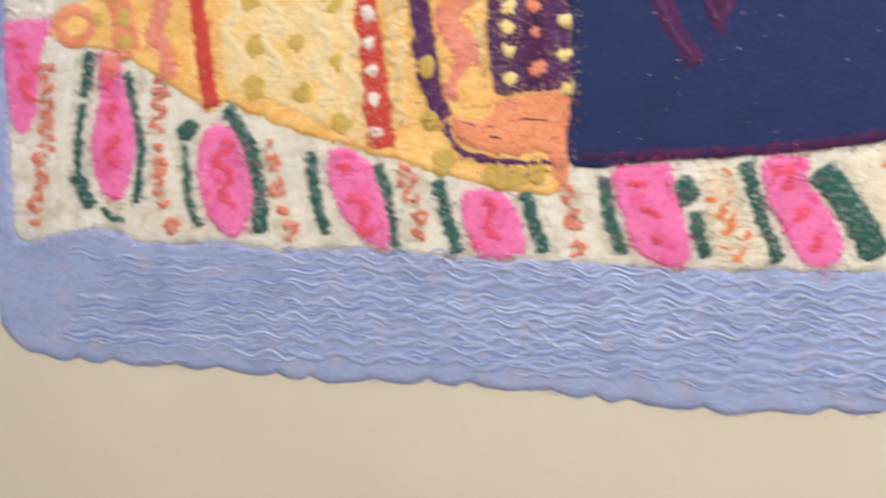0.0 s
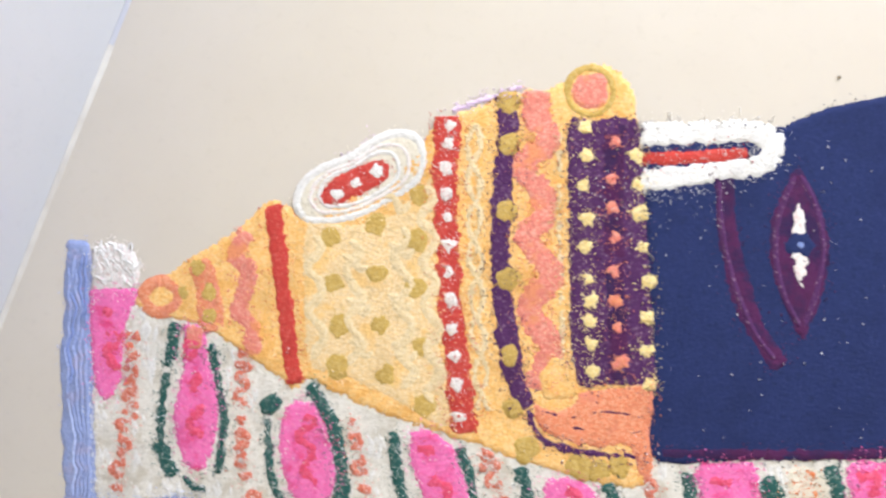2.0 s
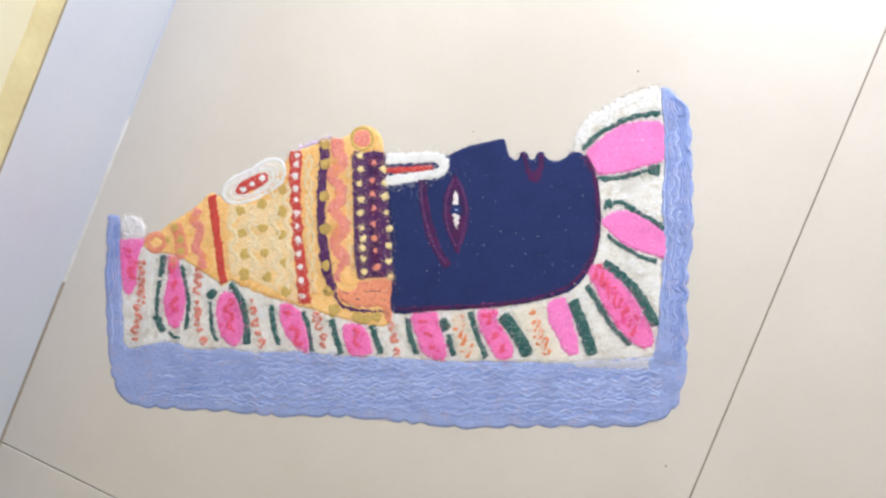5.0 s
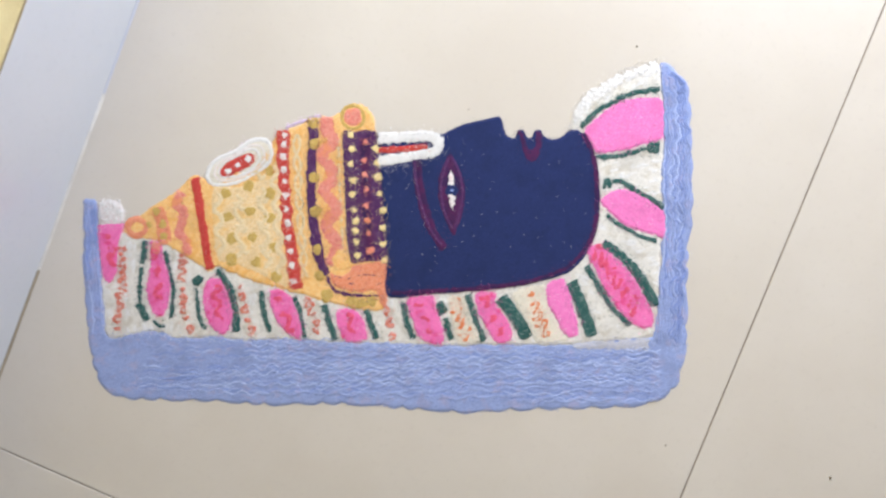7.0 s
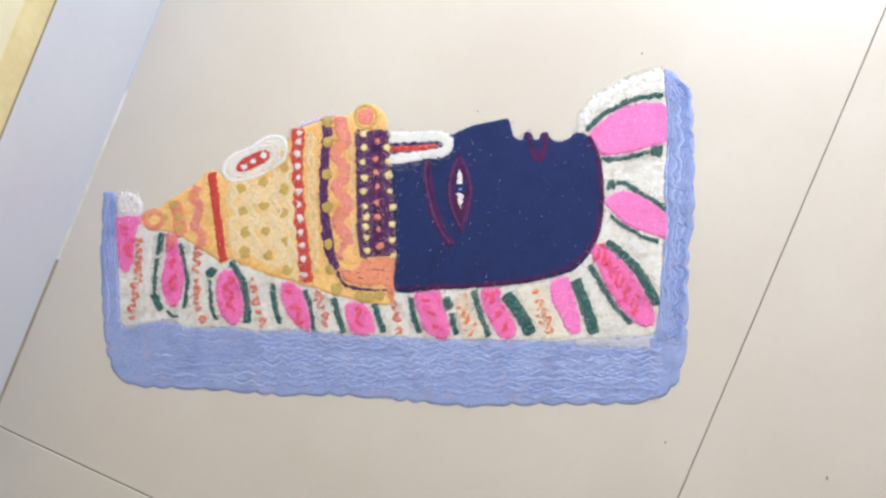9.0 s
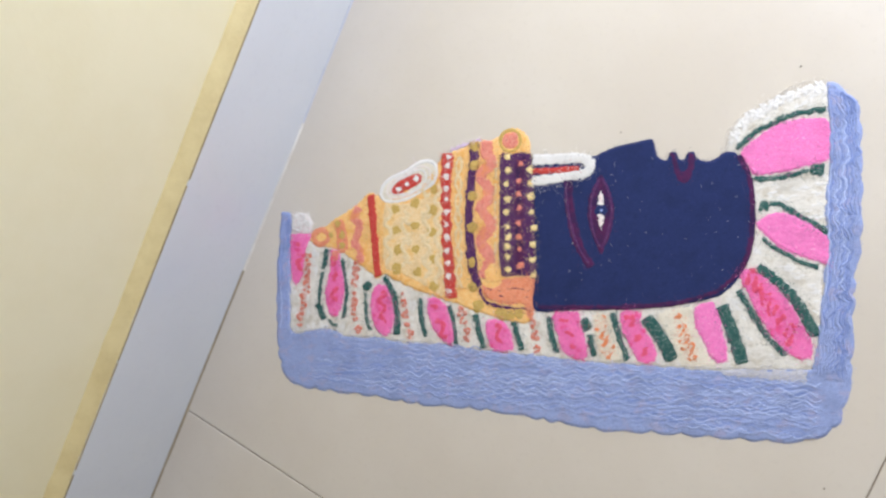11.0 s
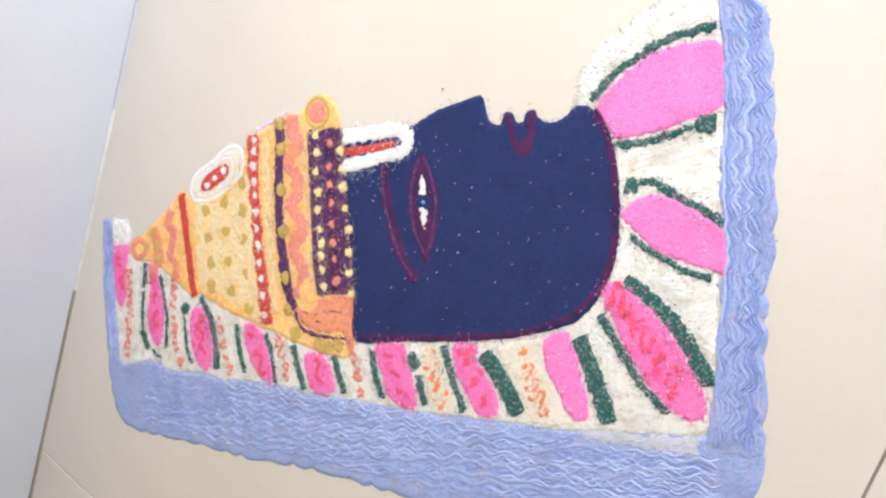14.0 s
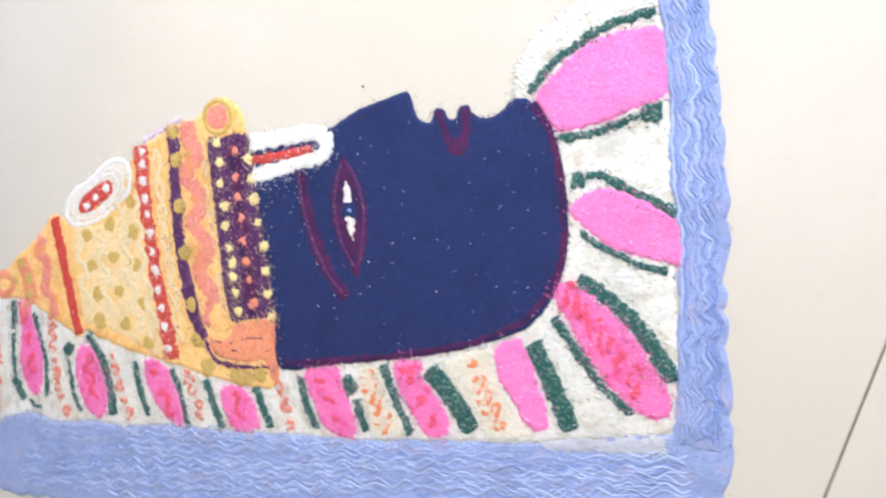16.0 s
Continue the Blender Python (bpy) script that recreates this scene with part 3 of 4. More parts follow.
patch("petal", PINK_RED, petal_ground, 0.9, 1.5, (172.9, 7.2, 181.2, 11.7, 190.9, 7.8, 203.0, -3.5, 212.6, -14.7, 222.3, -31.8, 228.0, -44.0, 230.4, -53.7, 227.5, -60.1, 219.9, -61.7, 210.2, -56.9, 200.6, -47.2, 193.4, -37.0, 186.1, -24.8, 180.2, -10.0, 174.9, -0.2), rough=1.7, dust=SNOW)
patch("petal", PINK, petal_ground, 0.9, 1.5, (186.0, 49.2, 193.3, 55.6, 203.0, 58.1, 215.0, 55.5, 224.7, 50.6, 231.9, 44.2, 240.0, 36.8, 241.0, 27.0, 240.0, 15.8, 229.5, 17.7, 215.0, 22.1, 203.0, 28.0, 193.3, 36.9, 188.0, 42.8), rough=1.5)
patch("petal", PINK, petal_ground, 0.9, 1.5, (172.8, 108.8, 185.9, 121.0, 200.5, 130.8, 215.0, 134.5, 229.5, 135.3, 238.6, 132.7, 240.6, 120.4, 239.6, 103.1, 234.3, 96.8, 219.9, 93.5, 205.4, 89.6, 190.8, 87.8, 182.6, 88.8, 177.2, 98.8), rough=1.5)
stroke("petal_cap", SALMON, petal_ground, 1.3, 1.4, 10.8, (-206.4, 19.4, -205.2, 8.0))

# green outlines between the petals
stroke("green_stripe", GREEN, petal_ground, 1.0, 1.35, 7.7, (-215.6, 20.4, -216.6, 11.1, -219.1, -0.4), rough=1.9, dust=SNOW)
stroke("green_stripe", GREEN, petal_ground, 1.0, 1.35, 5.6, (-219.6, -2.0, -221.6, -20.2, -222.4, -35.8), rough=1.9, dust=SNOW)
stroke("green_stripe", GREEN, petal_ground, 1.0, 1.35, 8.5, (-222.4, -35.8, -218.5, -45.1, -214.7, -51.3), rough=1.9, dust=SNOW)
stroke("green_stripe", GREEN, petal_ground, 1.0, 1.35, 5.6, (-198.2, 11.1, -194.3, -4.4, -190.8, -25.1, -193.2, -49.0), rough=1.9, dust=SNOW)
stroke("green_stripe", GREEN, petal_ground, 1.0, 1.35, 4.9, (-210.3, -51.2, -204.9, -55.3, -198.4, -56.3), rough=1.9, dust=SNOW)
stroke("green_stripe", GREEN, petal_ground, 1.0, 1.35, 11.8, (-170.6, -12.6, -165.7, -18.8), rough=1.9, dust=SNOW)
stroke("green_stripe", GREEN, petal_ground, 1.0, 1.35, 4.9, (-169.4, -22.4, -167.5, -45.6, -162.1, -60.0), rough=1.9, dust=SNOW)
stroke("green_stripe", GREEN, petal_ground, 1.0, 1.35, 8.3, (-150.4, -5.8, -143.4, -15.5, -136.9, -29.9, -134.1, -47.8, -133.9, -62.2), rough=1.9, dust=SNOW)
stroke("green_stripe", GREEN, petal_ground, 1.0, 1.35, 6.8, (-110.6, -25.6, -108.3, -45.0, -102.9, -62.3), rough=1.9, dust=SNOW)
stroke("green_stripe", GREEN, petal_ground, 1.0, 1.35, 6.1, (-81.3, -30.9, -75.9, -44.7, -73.2, -59.9, -71.6, -67.0), rough=1.9, dust=SNOW)
stroke("green_stripe", GREEN, petal_ground, 1.0, 1.35, 7.4, (-54.2, -38.3, -50.0, -52.5, -44.7, -69.7), rough=1.9, dust=SNOW)
stroke("green_stripe", GREEN, petal_ground, 1.0, 1.35, 7.3, (-17.1, -43.0, -12.9, -55.1, -8.3, -68.2), rough=1.9, dust=SNOW)
stroke("green_stripe", GREEN, petal_ground, 1.0, 1.35, 6.6, (15.0, -35.7, 18.6, -53.7, 24.3, -69.2), rough=1.9, dust=SNOW)
stroke("green_stripe", GREEN, petal_ground, 1.0, 1.35, 10.5, (45.8, -37.4, 51.9, -46.8), rough=1.9, dust=SNOW)
stroke("green_stripe", GREEN, petal_ground, 1.0, 1.35, 7.2, (52.9, -50.8, 55.0, -60.8, 57.5, -69.3), rough=1.9, dust=SNOW)
stroke("green_stripe", GREEN, petal_ground, 1.0, 1.35, 7.2, (71.4, -30.2, 75.4, -43.1, 80.5, -58.0, 86.0, -70.9), rough=1.9, dust=SNOW)
stroke("green_stripe", GREEN, petal_ground, 1.0, 1.35, 13.0, (99.8, -32.9, 108.7, -44.2, 117.2, -57.5, 122.6, -68.9), rough=1.9, dust=SNOW)
stroke("green_stripe", GREEN, petal_ground, 1.0, 1.35, 12.1, (160.3, -20.0, 167.6, -37.2, 172.5, -51.9, 177.4, -68.1), rough=1.9, dust=SNOW)
stroke("green_stripe", GREEN, petal_ground, 1.0, 1.35, 7.0, (173.4, -7.6, 181.2, -19.9, 190.9, -37.0, 200.6, -49.2, 210.2, -58.4), rough=1.9, dust=SNOW)
stroke("green_stripe", GREEN, petal_ground, 1.0, 1.35, 10.1, (187.0, 12.2, 200.6, 2.4, 212.6, -9.8, 222.3, -24.5, 230.9, -42.0), rough=1.9, dust=SNOW)
stroke("green_stripe", GREEN, petal_ground, 1.0, 1.35, 11.4, (187.9, 62.6, 195.7, 63.0), rough=1.9, dust=SNOW)
stroke("green_stripe", GREEN, petal_ground, 1.0, 1.35, 6.3, (195.7, 64.0, 203.5, 64.0, 215.0, 56.5, 227.1, 49.1, 239.1, 40.8), rough=1.9, dust=SNOW)
stroke("green_stripe", GREEN, petal_ground, 1.0, 1.35, 5.1, (189.9, 36.9, 203.0, 27.0, 219.9, 17.2, 232.8, 12.8), rough=1.9, dust=SNOW)
stroke("green_stripe", GREEN, petal_ground, 1.0, 1.35, 6.4, (169.9, 110.3, 183.5, 123.5, 198.1, 131.8, 212.6, 138.0, 237.2, 141.1), rough=1.9, dust=SNOW)
stroke("green_stripe", GREEN, petal_ground, 1.0, 1.35, 5.7, (182.6, 85.4, 200.5, 85.7, 219.9, 90.5, 229.5, 92.4), rough=1.9, dust=SNOW)
stroke("green_stripe", GREEN, petal_ground, 1.0, 1.35, 10.7, (225.6, 91.9, 236.2, 91.9), rough=1.9, dust=SNOW)

# red marks strewn on the white panels
for flat in ((-238.7, 14, -237.0, -15.1, -240.0, -30.7, -244.0, -60.8), (-182.1, 8.0, -181.7, -25.1, -181.0, -45.8, -173.2, -64.7), (-130.1, -21.7, -124.7, -42.6, -118.7, -64.5), (-69.8, -33.4, -63.4, -49.6, -59.7, -69.0), (-0.3, -41.9, 4.9, -55.9, 5.5, -70.0)):
    scribble("red_mark", RUST, petal_ground, 1.4, 0.9, 4.0, 3.0, 7.0, flat, 0.5, 0.3)
for flat in ((60.0, -37.0, 66.0, -54.0, 72.5, -68.0), (126.0, -29.0, 132.0, -47.5, 140.0, -68.0)):
    scribble("red_mark", ORANGE, petal_ground, 1.5, 0.9, 4.6, 5.0, 8.0, flat, 0.14, 0.55)

# red rubbed into the pink petals
for flat in ((-250, 26, -246, 8, -250, -10), (-207, 12, -204, -14, -204, -40), (-150, -20, -150, -40, -148, -58), (-96, -30, -90, -46, -82, -62), (-32, -46, -30, -58, -28, -68), (29, -37, 35, -52, 40, -66), (86, -33, 92, -49, 101, -66)):
    scribble("red_smear", ROSE, petal_ground, 2.3, 0.6, 4.2, 3.4, 12.0, flat, 0.42, 0.2)
scribble("red_smear", ROSE, petal_ground, 2.3, 0.6, 4.4, 6.0, 9.5, (181, 4, 192, -10, 204, -28, 214, -44), 0.16, 0.75)

# the crown: its yellow ground and the patterns laid on it
crown_panel = patch("crown_panel", YELLOW, rangoli, 0.6, 1.9, (-237.4, 29.8, -228.8, 36.6, -208.4, 50.6, -187.1, 63.6, -170.6, 77.5, -161.5, 74.9, -150.8, 70.2, -128.6, 83.5, -102.4, 99.8, -93.1, 112.1, -76.4, 118.6, -60.8, 124.6, -40.0, 127.9, -29.7, 135.4, -23.6, 136.9, -15.3, 134.7, -8.0, 125.4, -5.4, 108.1, -2.6, 77.6, 0.3, 26.8, 1.1, -23.7, 0.7, -39.8, -7.9, -45.0, -28.4, -42.1, -49.1, -37.3, -75.0, -29.9, -96.0, -23.9, -117.0, -18.4, -138.2, -9.8, -148.9, -4.7, -156.3, -8.9, -162.7, -5.8, -175.6, 2.9, -191.8, 13.2, -208.0, 19.9, -228.6, 23.5), rough=2.0, spill=False)
patch("dotted_panel", PALE, crown_panel, 1.9, 0.9, (-153.0, 68.6, -137.0, 67.4, -116.1, 70.1, -102.0, 79.0, -94.5, 91.6, -92.9, 66.4, -91.3, 41.3, -88.3, 6.5, -85.3, -23.2, -109.6, -12.3, -135.8, -1.5, -150.5, 3.1, -153.8, 35.1), rough=1.5)
stroke("tip_ring", FOOT, crown_panel, 2.0, 0.9, 7.0, (-223.1, 39.8, -215.9, 36.5, -214.6, 31.2, -218.5, 26.4, -227.1, 26.2, -231.2, 31.4, -229.6, 36.8, -223.1, 39.8))
dots("gold_dot", GOLD, crown_panel, 2.0, 0.9, 4.0, (-212.4, 34.2))
stroke("orange_block", FOOT, crown_panel, 1.9, 0.9, 14.5, (-204.3, 49.9, -200.5, 39.4, -198.2, 26.3, -196.3, 16.4))
dots("gold_dot", GOLD, crown_panel, 2.2, 1.0, 4.8, (-204.8, 45.9, -199.0, 34.7, -198.7, 23.7))
stroke("wavy_band", SALMON, crown_panel, 1.9, 0.9, 10.5, (-180.1, 63.3, -186.0, 52.7, -180.3, 45.0, -181.8, 34.5, -183.8, 27.2, -177.6, 19.0, -177.5, 12.5, -173.0, 6.7), rough=1.7, dust=YELLOW)
stroke("red_bar", RED, crown_panel, 2.0, 1.2, 9.3, (-168.9, 75.8, -165.8, 58.2, -163.6, 40.1, -160.8, 22.0, -158.6, 4.1, -156.0, -6.1), rough=1.4)
dots("gold_dot", GOLD, crown_panel, 2.4, 0.7, 5.5, (-140.9, 61.5, -138.7, 40.5, -136.2, 20.9, -136.7, 2.8, -119.9, 66.2, -118.8, 45.2, -117.4, 21.9, -114.5, -0.7, -99.5, 80.2, -101.2, 60.0, -100.9, 38.7, -98.5, 13.1, -96.3, -12.5))

# white oval jewel: an outer and an inner wall of white round a red middle
oval = np.array(pairs((-159.7, 75.1, -156.8, 84.2, -147.6, 92.3, -132.2, 98.2, -118.1, 107.1, -109.0, 109.4, -100.9, 107.8, -96.8, 101.8, -96.6, 91.9, -102.4, 84.0, -117.4, 75.0, -131.5, 69.0, -144.9, 67.0, -154.3, 68.0)))
middle = np.array((-128.6, 85.8))


def oval_line(size, closed=True):
    flat = [float(v) for p in middle + (oval - middle) * size for v in p]
    return flat + flat[:2] if closed else flat


patch("jewel_oval", CREAM, crown_panel, 0.6, 1.9, oval_line(0.96, False), rough=1.3)
stroke("jewel_ring", SNOW, crown_panel, 1.9, 1.0, 4.6, oval_line(0.92))
stroke("jewel_ring", TUFT, crown_panel, 2.0, 0.9, 2.6, oval_line(0.72))
stroke("jewel_ring", SNOW, crown_panel, 2.1, 0.9, 2.6, oval_line(0.58))
patch("jewel_heart", RED, crown_panel, 2.2, 1.0, (-145.8, 81.6, -138.2, 89.2, -122.9, 95.6, -115.8, 95.5, -113.1, 90.5, -116.6, 85.5, -129.7, 78.1, -143.5, 75.1), rough=1.5)
dots("white_dot", SNOW, crown_panel, 2.7, 0.9, 3.4, (-137.8, 80.6, -129.3, 85.6, -119.7, 90.6), rough=1.8)
stroke("lilac_edge", LILAC, crown_panel, 0.0, 1.2, 2.3, (-86.0, 117.7, -73.5, 122.0, -59.8, 126.2, -54.9, 126.6), rough=1.8)
stroke("lilac_edge", LILAC, crown_panel, 0.0, 1.2, 2.1, (-137.5, 94.4, -128.3, 100.5, -120.5, 104.5), rough=1.8)

# bands of the crown
stroke("red_belt", RED, crown_panel, 2.0, 1.0, 13.2, (-87.2, 115.4, -88.7, 91.5, -88.4, 71.4, -87.1, 53.9, -85.9, 34.0, -83.6, 16.6, -81.4, -0.7, -78.5, -25.8), rough=2.0, dust=YELLOW)
BELT = (-86.7, 111.2, -87.8, 102.9, -88.2, 92.0, -88.0, 81.0, -87.1, 70.2, -86.5, 58.4, -86.3, 45.7, -85.4, 34.0, -84.7, 20.8, -83.2, 8.6, -82.3, -3.3, -81.1, -17.3)
dots("white_dot", TUFT, crown_panel, 2.6, 0.9, 3.3, BELT, rough=2.6)
dots("dot_hollow", RED, crown_panel, 3.3, 0.5, 1.0, [v for k in range(1, len(BELT) // 2, 2) for v in BELT[2 * k:2 * k + 2]])
for shift in (0.0, 9.0):
    stroke("pale_chain", TAN, crown_panel, 2.2, 0.8, 3.6, [v for k in range(20) for v in (-76.0 + 0.016 * k * k + 3.0 * math.sin(k * 1.25 + shift), 112.0 - 6.7 * k)], rough=1.4)
stroke("purple_band", PURPLE, crown_panel, 1.9, 1.0, 11.0, (-60.5, 123.7, -61.3, 106.3, -62.4, 91.4, -63.8, 66.6, -63.0, 41.8, -60.8, 22.2, -58.6, 7.5, -55.8, -3.5, -51.1, -11.8), rough=2.0, dust=YELLOW)
stroke("purple_band", PURPLE, crown_panel, 1.9, 1.0, 4.7, (-50.8, -12.9, -48.2, -21.0, -41.4, -27.1, -23.4, -30.5, 0.2, -30.8), rough=1.6)
dots("gold_dot", GOLD, crown_panel, 2.4, 1.0, 5.2, (-61.0, 120.7, -60.8, 102.6, -61.7, 73.0, -60.6, 43.4, -59.2, 10.4, -57.4, -12.6))
dots("gold_dot", GOLD, crown_panel, 2.0, 0.9, 5.7, (-50.7, -30.2, -28.5, -36.1, -20.8, -37.0, -12.1, -34.9))
stroke("wavy_band", SALMON, crown_panel, 1.9, 1.0, 13.3, (-47.5, 124.7, -48.6, 114.8, -43.6, 104.8, -49.7, 97.5, -53.8, 91.4, -45.8, 80.2, -45.7, 70.4, -51.7, 61.7, -45.5, 52.0, -41.8, 44.7, -50.1, 33.5, -48.8, 24.9, -41.4, 15.4, -43.8, 6.8, -47.3, -4.3), rough=1.8, dust=YELLOW)
patch("salmon_foot", FOOT, crown_panel, 1.9, 1.2, (-48.8, -9.8, -40.0, -12.8, -31.7, -8.7, -28.2, -3.6, -13.3, -1.5, 0.5, 0.0, 1.1, -23.7, 1.2, -38.8, -4.9, -38.9, -9.0, -27.8, -23.4, -28.4, -41.4, -24.5, -48.2, -18.0), rough=1.4)
dots("yellow_wedge", YELLOW, crown_panel, 2.2, 1.2, 8.2, (-37.7, 0.4))
stroke("pale_edge", TAN, crown_panel, 2.0, 1.0, 3.0, (-38.0, 108.0, -38.6, 79.0, -37.6, 42.4, -36.0, 6.0), rough=1.8)
for flat in ((-44, -13.5, -34, -15.5, -18, -12.5, -2, -14), (-45, -20.5, -30, -20, -16, -22.5, -1, -19.5)):
    ridge("furrow", PLUM, crown_panel, 2.7, 0.4, 1.7, flat)
purple_block = patch("purple_block", PURPLE, crown_panel, 1.9, 1.2, (-35.5, 112.1, -24.4, 112.7, -12.6, 114.7, -5.5, 110.0, -2.5, 91.1, -2.1, 67.0, 0.2, 43.0, 1.8, 19.1, 2.4, -0.5, -13.9, -1.6, -28.1, -3.1, -32.9, 4.7, -34.7, 42.4, -35.6, 79.0), rough=1.6, dust=CREAMY)
stroke("plum_band", PLUM, crown_panel, 2.3, 0.9, 11.5, (-14.9, 111.8, -15.8, 79.0, -14.8, 47.5, -13.4, 23.4, -12.0, 0.4))
dots("bead", CREAMY, crown_panel, 2.7, 0.9, 3.5, (-28.0, 109.6, -27.2, 97.3, -28.2, 84.6, -26.9, 70.0, -27.5, 57.8, -26.1, 44.2, -24.9, 34.5, -26.0, 26.3, -24.7, 16.4, -23.4, 4.6), rough=3.2)
dots("bead", SALMON, crown_panel, 2.7, 0.9, 3.5, (-15.3, 103.3, -15.9, 87.5, -15.8, 74.9, -14.5, 62.0, -15.0, 47.5, -14.2, 34.8, -13.4, 23.4, -11.6, 9.1), rough=3.2)
dots("bead", CREAMY, crown_panel, 2.7, 0.9, 3.5, (-6.8, 97.1, -5.7, 84.3, -5.1, 72.3, -4.3, 58.0, -1.4, 42.9, -1.3, 27.8, -1.6, 14.2, 0.1, -0.1), rough=3.2)
stroke("gold_ring", GOLD, crown_panel, 2.0, 1.0, 3.6, (-16.0, 124.7, -16.9, 120.4, -19.6, 117.0, -23.5, 115.1, -27.8, 115.2, -31.8, 117.2, -34.6, 120.8, -35.6, 125.2, -34.7, 129.5, -32.0, 133.0, -28.0, 134.8, -23.7, 134.7, -19.7, 132.7, -17.0, 129.1, -16.0, 124.7))
dots("pink_disc", SALMON, crown_panel, 2.1, 1.2, 8.7, (-25.7, 125.0))

# the dark blue profile patch, kept as a plain shape
profile_patch = patch("profile_patch", NAVY, rangoli, 0.7, 2.0, (-3.8, 109.1, 21.7, 108.8, 52.1, 108.5, 54.0, 109.1, 68.5, 115.5, 86.1, 119.5, 99.2, 121.8, 102.3, 121.1, 104.4, 115.7, 106.1, 108.0, 109.4, 104.4, 112.6, 103.2, 115.0, 105.0, 116.7, 109.1, 119.7, 110.3, 122.5, 108.5, 124.4, 104.1, 127.2, 102.7, 129.3, 104.4, 130.6, 108.1, 133.5, 109.6, 136.7, 109.1, 138.8, 105.1, 142.4, 102.2, 148.3, 101.2, 154.5, 103.7, 159.7, 107.9, 164.9, 109.3, 169.5, 108.2, 173.6, 104.0, 178.3, 95.7, 181.9, 82.8, 184.6, 67.7, 185.9, 52.7, 185.1, 34.4, 181.2, 17.1, 172.4, -0.2, 159.3, -12.6, 142.2, -18.7, 117.6, -23.8, 82.8, -27.6, 42.7, -30.4, 1.7, -31.8, 0.5, -1.0, -2.0, 57.2, -3.7, 87.7), rough=0.7, puff=0.5)
stroke("plum_edge", PLUM, profile_patch, 2.2, 0.75, 5.4, (171.3, 105.3, 179.2, 88.9, 182.6, 66.5, 182.6, 44.3, 180.2, 24.5, 172.4, 7.2, 157.8, -7.7, 139.7, -15.2, 117.6, -20.8, 77.8, -25.1, 37.7, -27.4, 4.7, -28.7))
patch("plum_curve", PLUM, profile_patch, 2.2, 0.7, (116.9, 107.8, 119.7, 109.5, 122.0, 107.2, 124.2, 101.0, 127.6, 94.0, 130.6, 96.5, 131.4, 106.4, 133.9, 108.7, 136.5, 107.3, 137.8, 99.7, 136.9, 91.0, 134.0, 84.5, 129.3, 80.8, 124.6, 83.1, 121.2, 89.0, 118.6, 97.9))
stroke("plum_curve", PLUM, profile_patch, 2.2, 0.8, 10.2, (29.9, 91.5, 30.6, 69.8, 34.7, 47.0, 41.9, 25.9, 52.6, 8.8))
patch("almond_shape", PLUM, profile_patch, 2.2, 0.8, (58.9, 92.9, 65.1, 83.1, 70.2, 70.8, 72.2, 57.3, 70.2, 41.6, 66.1, 29.2, 61.2, 19.0, 54.9, 29.1, 49.6, 41.5, 46.9, 57.4, 47.8, 70.9, 52.8, 84.4))
patch("white_almond", TUFT, profile_patch, 2.5, 0.8, (58.9, 78.9, 61.3, 74.9, 63.1, 66.3, 63.7, 59.6, 63.5, 52.8, 62.1, 45.0, 60.6, 39.8, 58.1, 43.8, 56.1, 51.7, 55.5, 59.6, 55.7, 66.4, 56.8, 74.2), spill=False)
dots("navy_dot", NAVY, profile_patch, 2.8, 0.8, 6.2, (59.7, 59.5))
dots("blue_dot", DEEP_SHADE, profile_patch, 3.5, 0.4, 1.5, (59.7, 59.5))
for flat in ((59.5, 88.0, 65.5, 76.0, 68.6, 58.0, 66.0, 40.0, 61.3, 26.0), (57.5, 88.0, 51.6, 72.0, 50.2, 57.0, 53.0, 40.0, 59.8, 26.0), (27.5, 86.0, 28.4, 69.0, 33.0, 46.0, 41.0, 25.0, 50.0, 12.0)):
    ridge("furrow", PURPLE, profile_patch, 2.9, 0.7, 2.4, flat)
stroke("white_loop", SNOW, profile_patch, 2.1, 1.2, 10.3, (-4.4, 105.3, 18.8, 106.0, 39.3, 106.3, 47.5, 102.9, 47.9, 96.2, 41.6, 92.2, 27.9, 90.2, 9.5, 87.9, -4.9, 86.0), rough=2.0)
stroke("red_bar", RED, profile_patch, 2.2, 1.2, 6.8, (-4.4, 95.7, 9.5, 95.9, 25.6, 96.5, 39.8, 97.9))

c_label = {"petal_ground": "white powder ground of the petal ring", "crown_panel": "yellow powder panel", "profile_patch": "smooth navy powder patch with white specks"}
for ob in (petal_ground, crown_panel, profile_patch):
    tagged(ob, c_label[ob.name])

# finger-drawn waves in the blue frame
wave_rng = random.Random(21)


def wave(parent, x, y, length, along_x, swing, pitch, width, material=PALE_HIGHLIGHT, start=None, rise=0.85, base=1.2):
    start = wave_rng.uniform(0, 6) if start is None else start
    flat = []
    for k in range(int(length / 2.6) + 1):
        s = k * 2.6
        off = swing * math.sin(s / pitch * 6.2832 + start) * (0.7 + 0.6 * noise.noise((s * 0.05, x, y))) + 2.5 * noise.noise((s * 0.012, y, 3))
        flat += [x + s, y + off] if along_x else [x + off, y + s]
    ridge("wave_line", material, parent, base, rise, width, flat)


# pale tone paints lit ridges, deep tone the shade beside them
SHADES = (PALE_HIGHLIGHT, BLUE, DEEP_SHADE, BLUE, DEEP_SHADE)
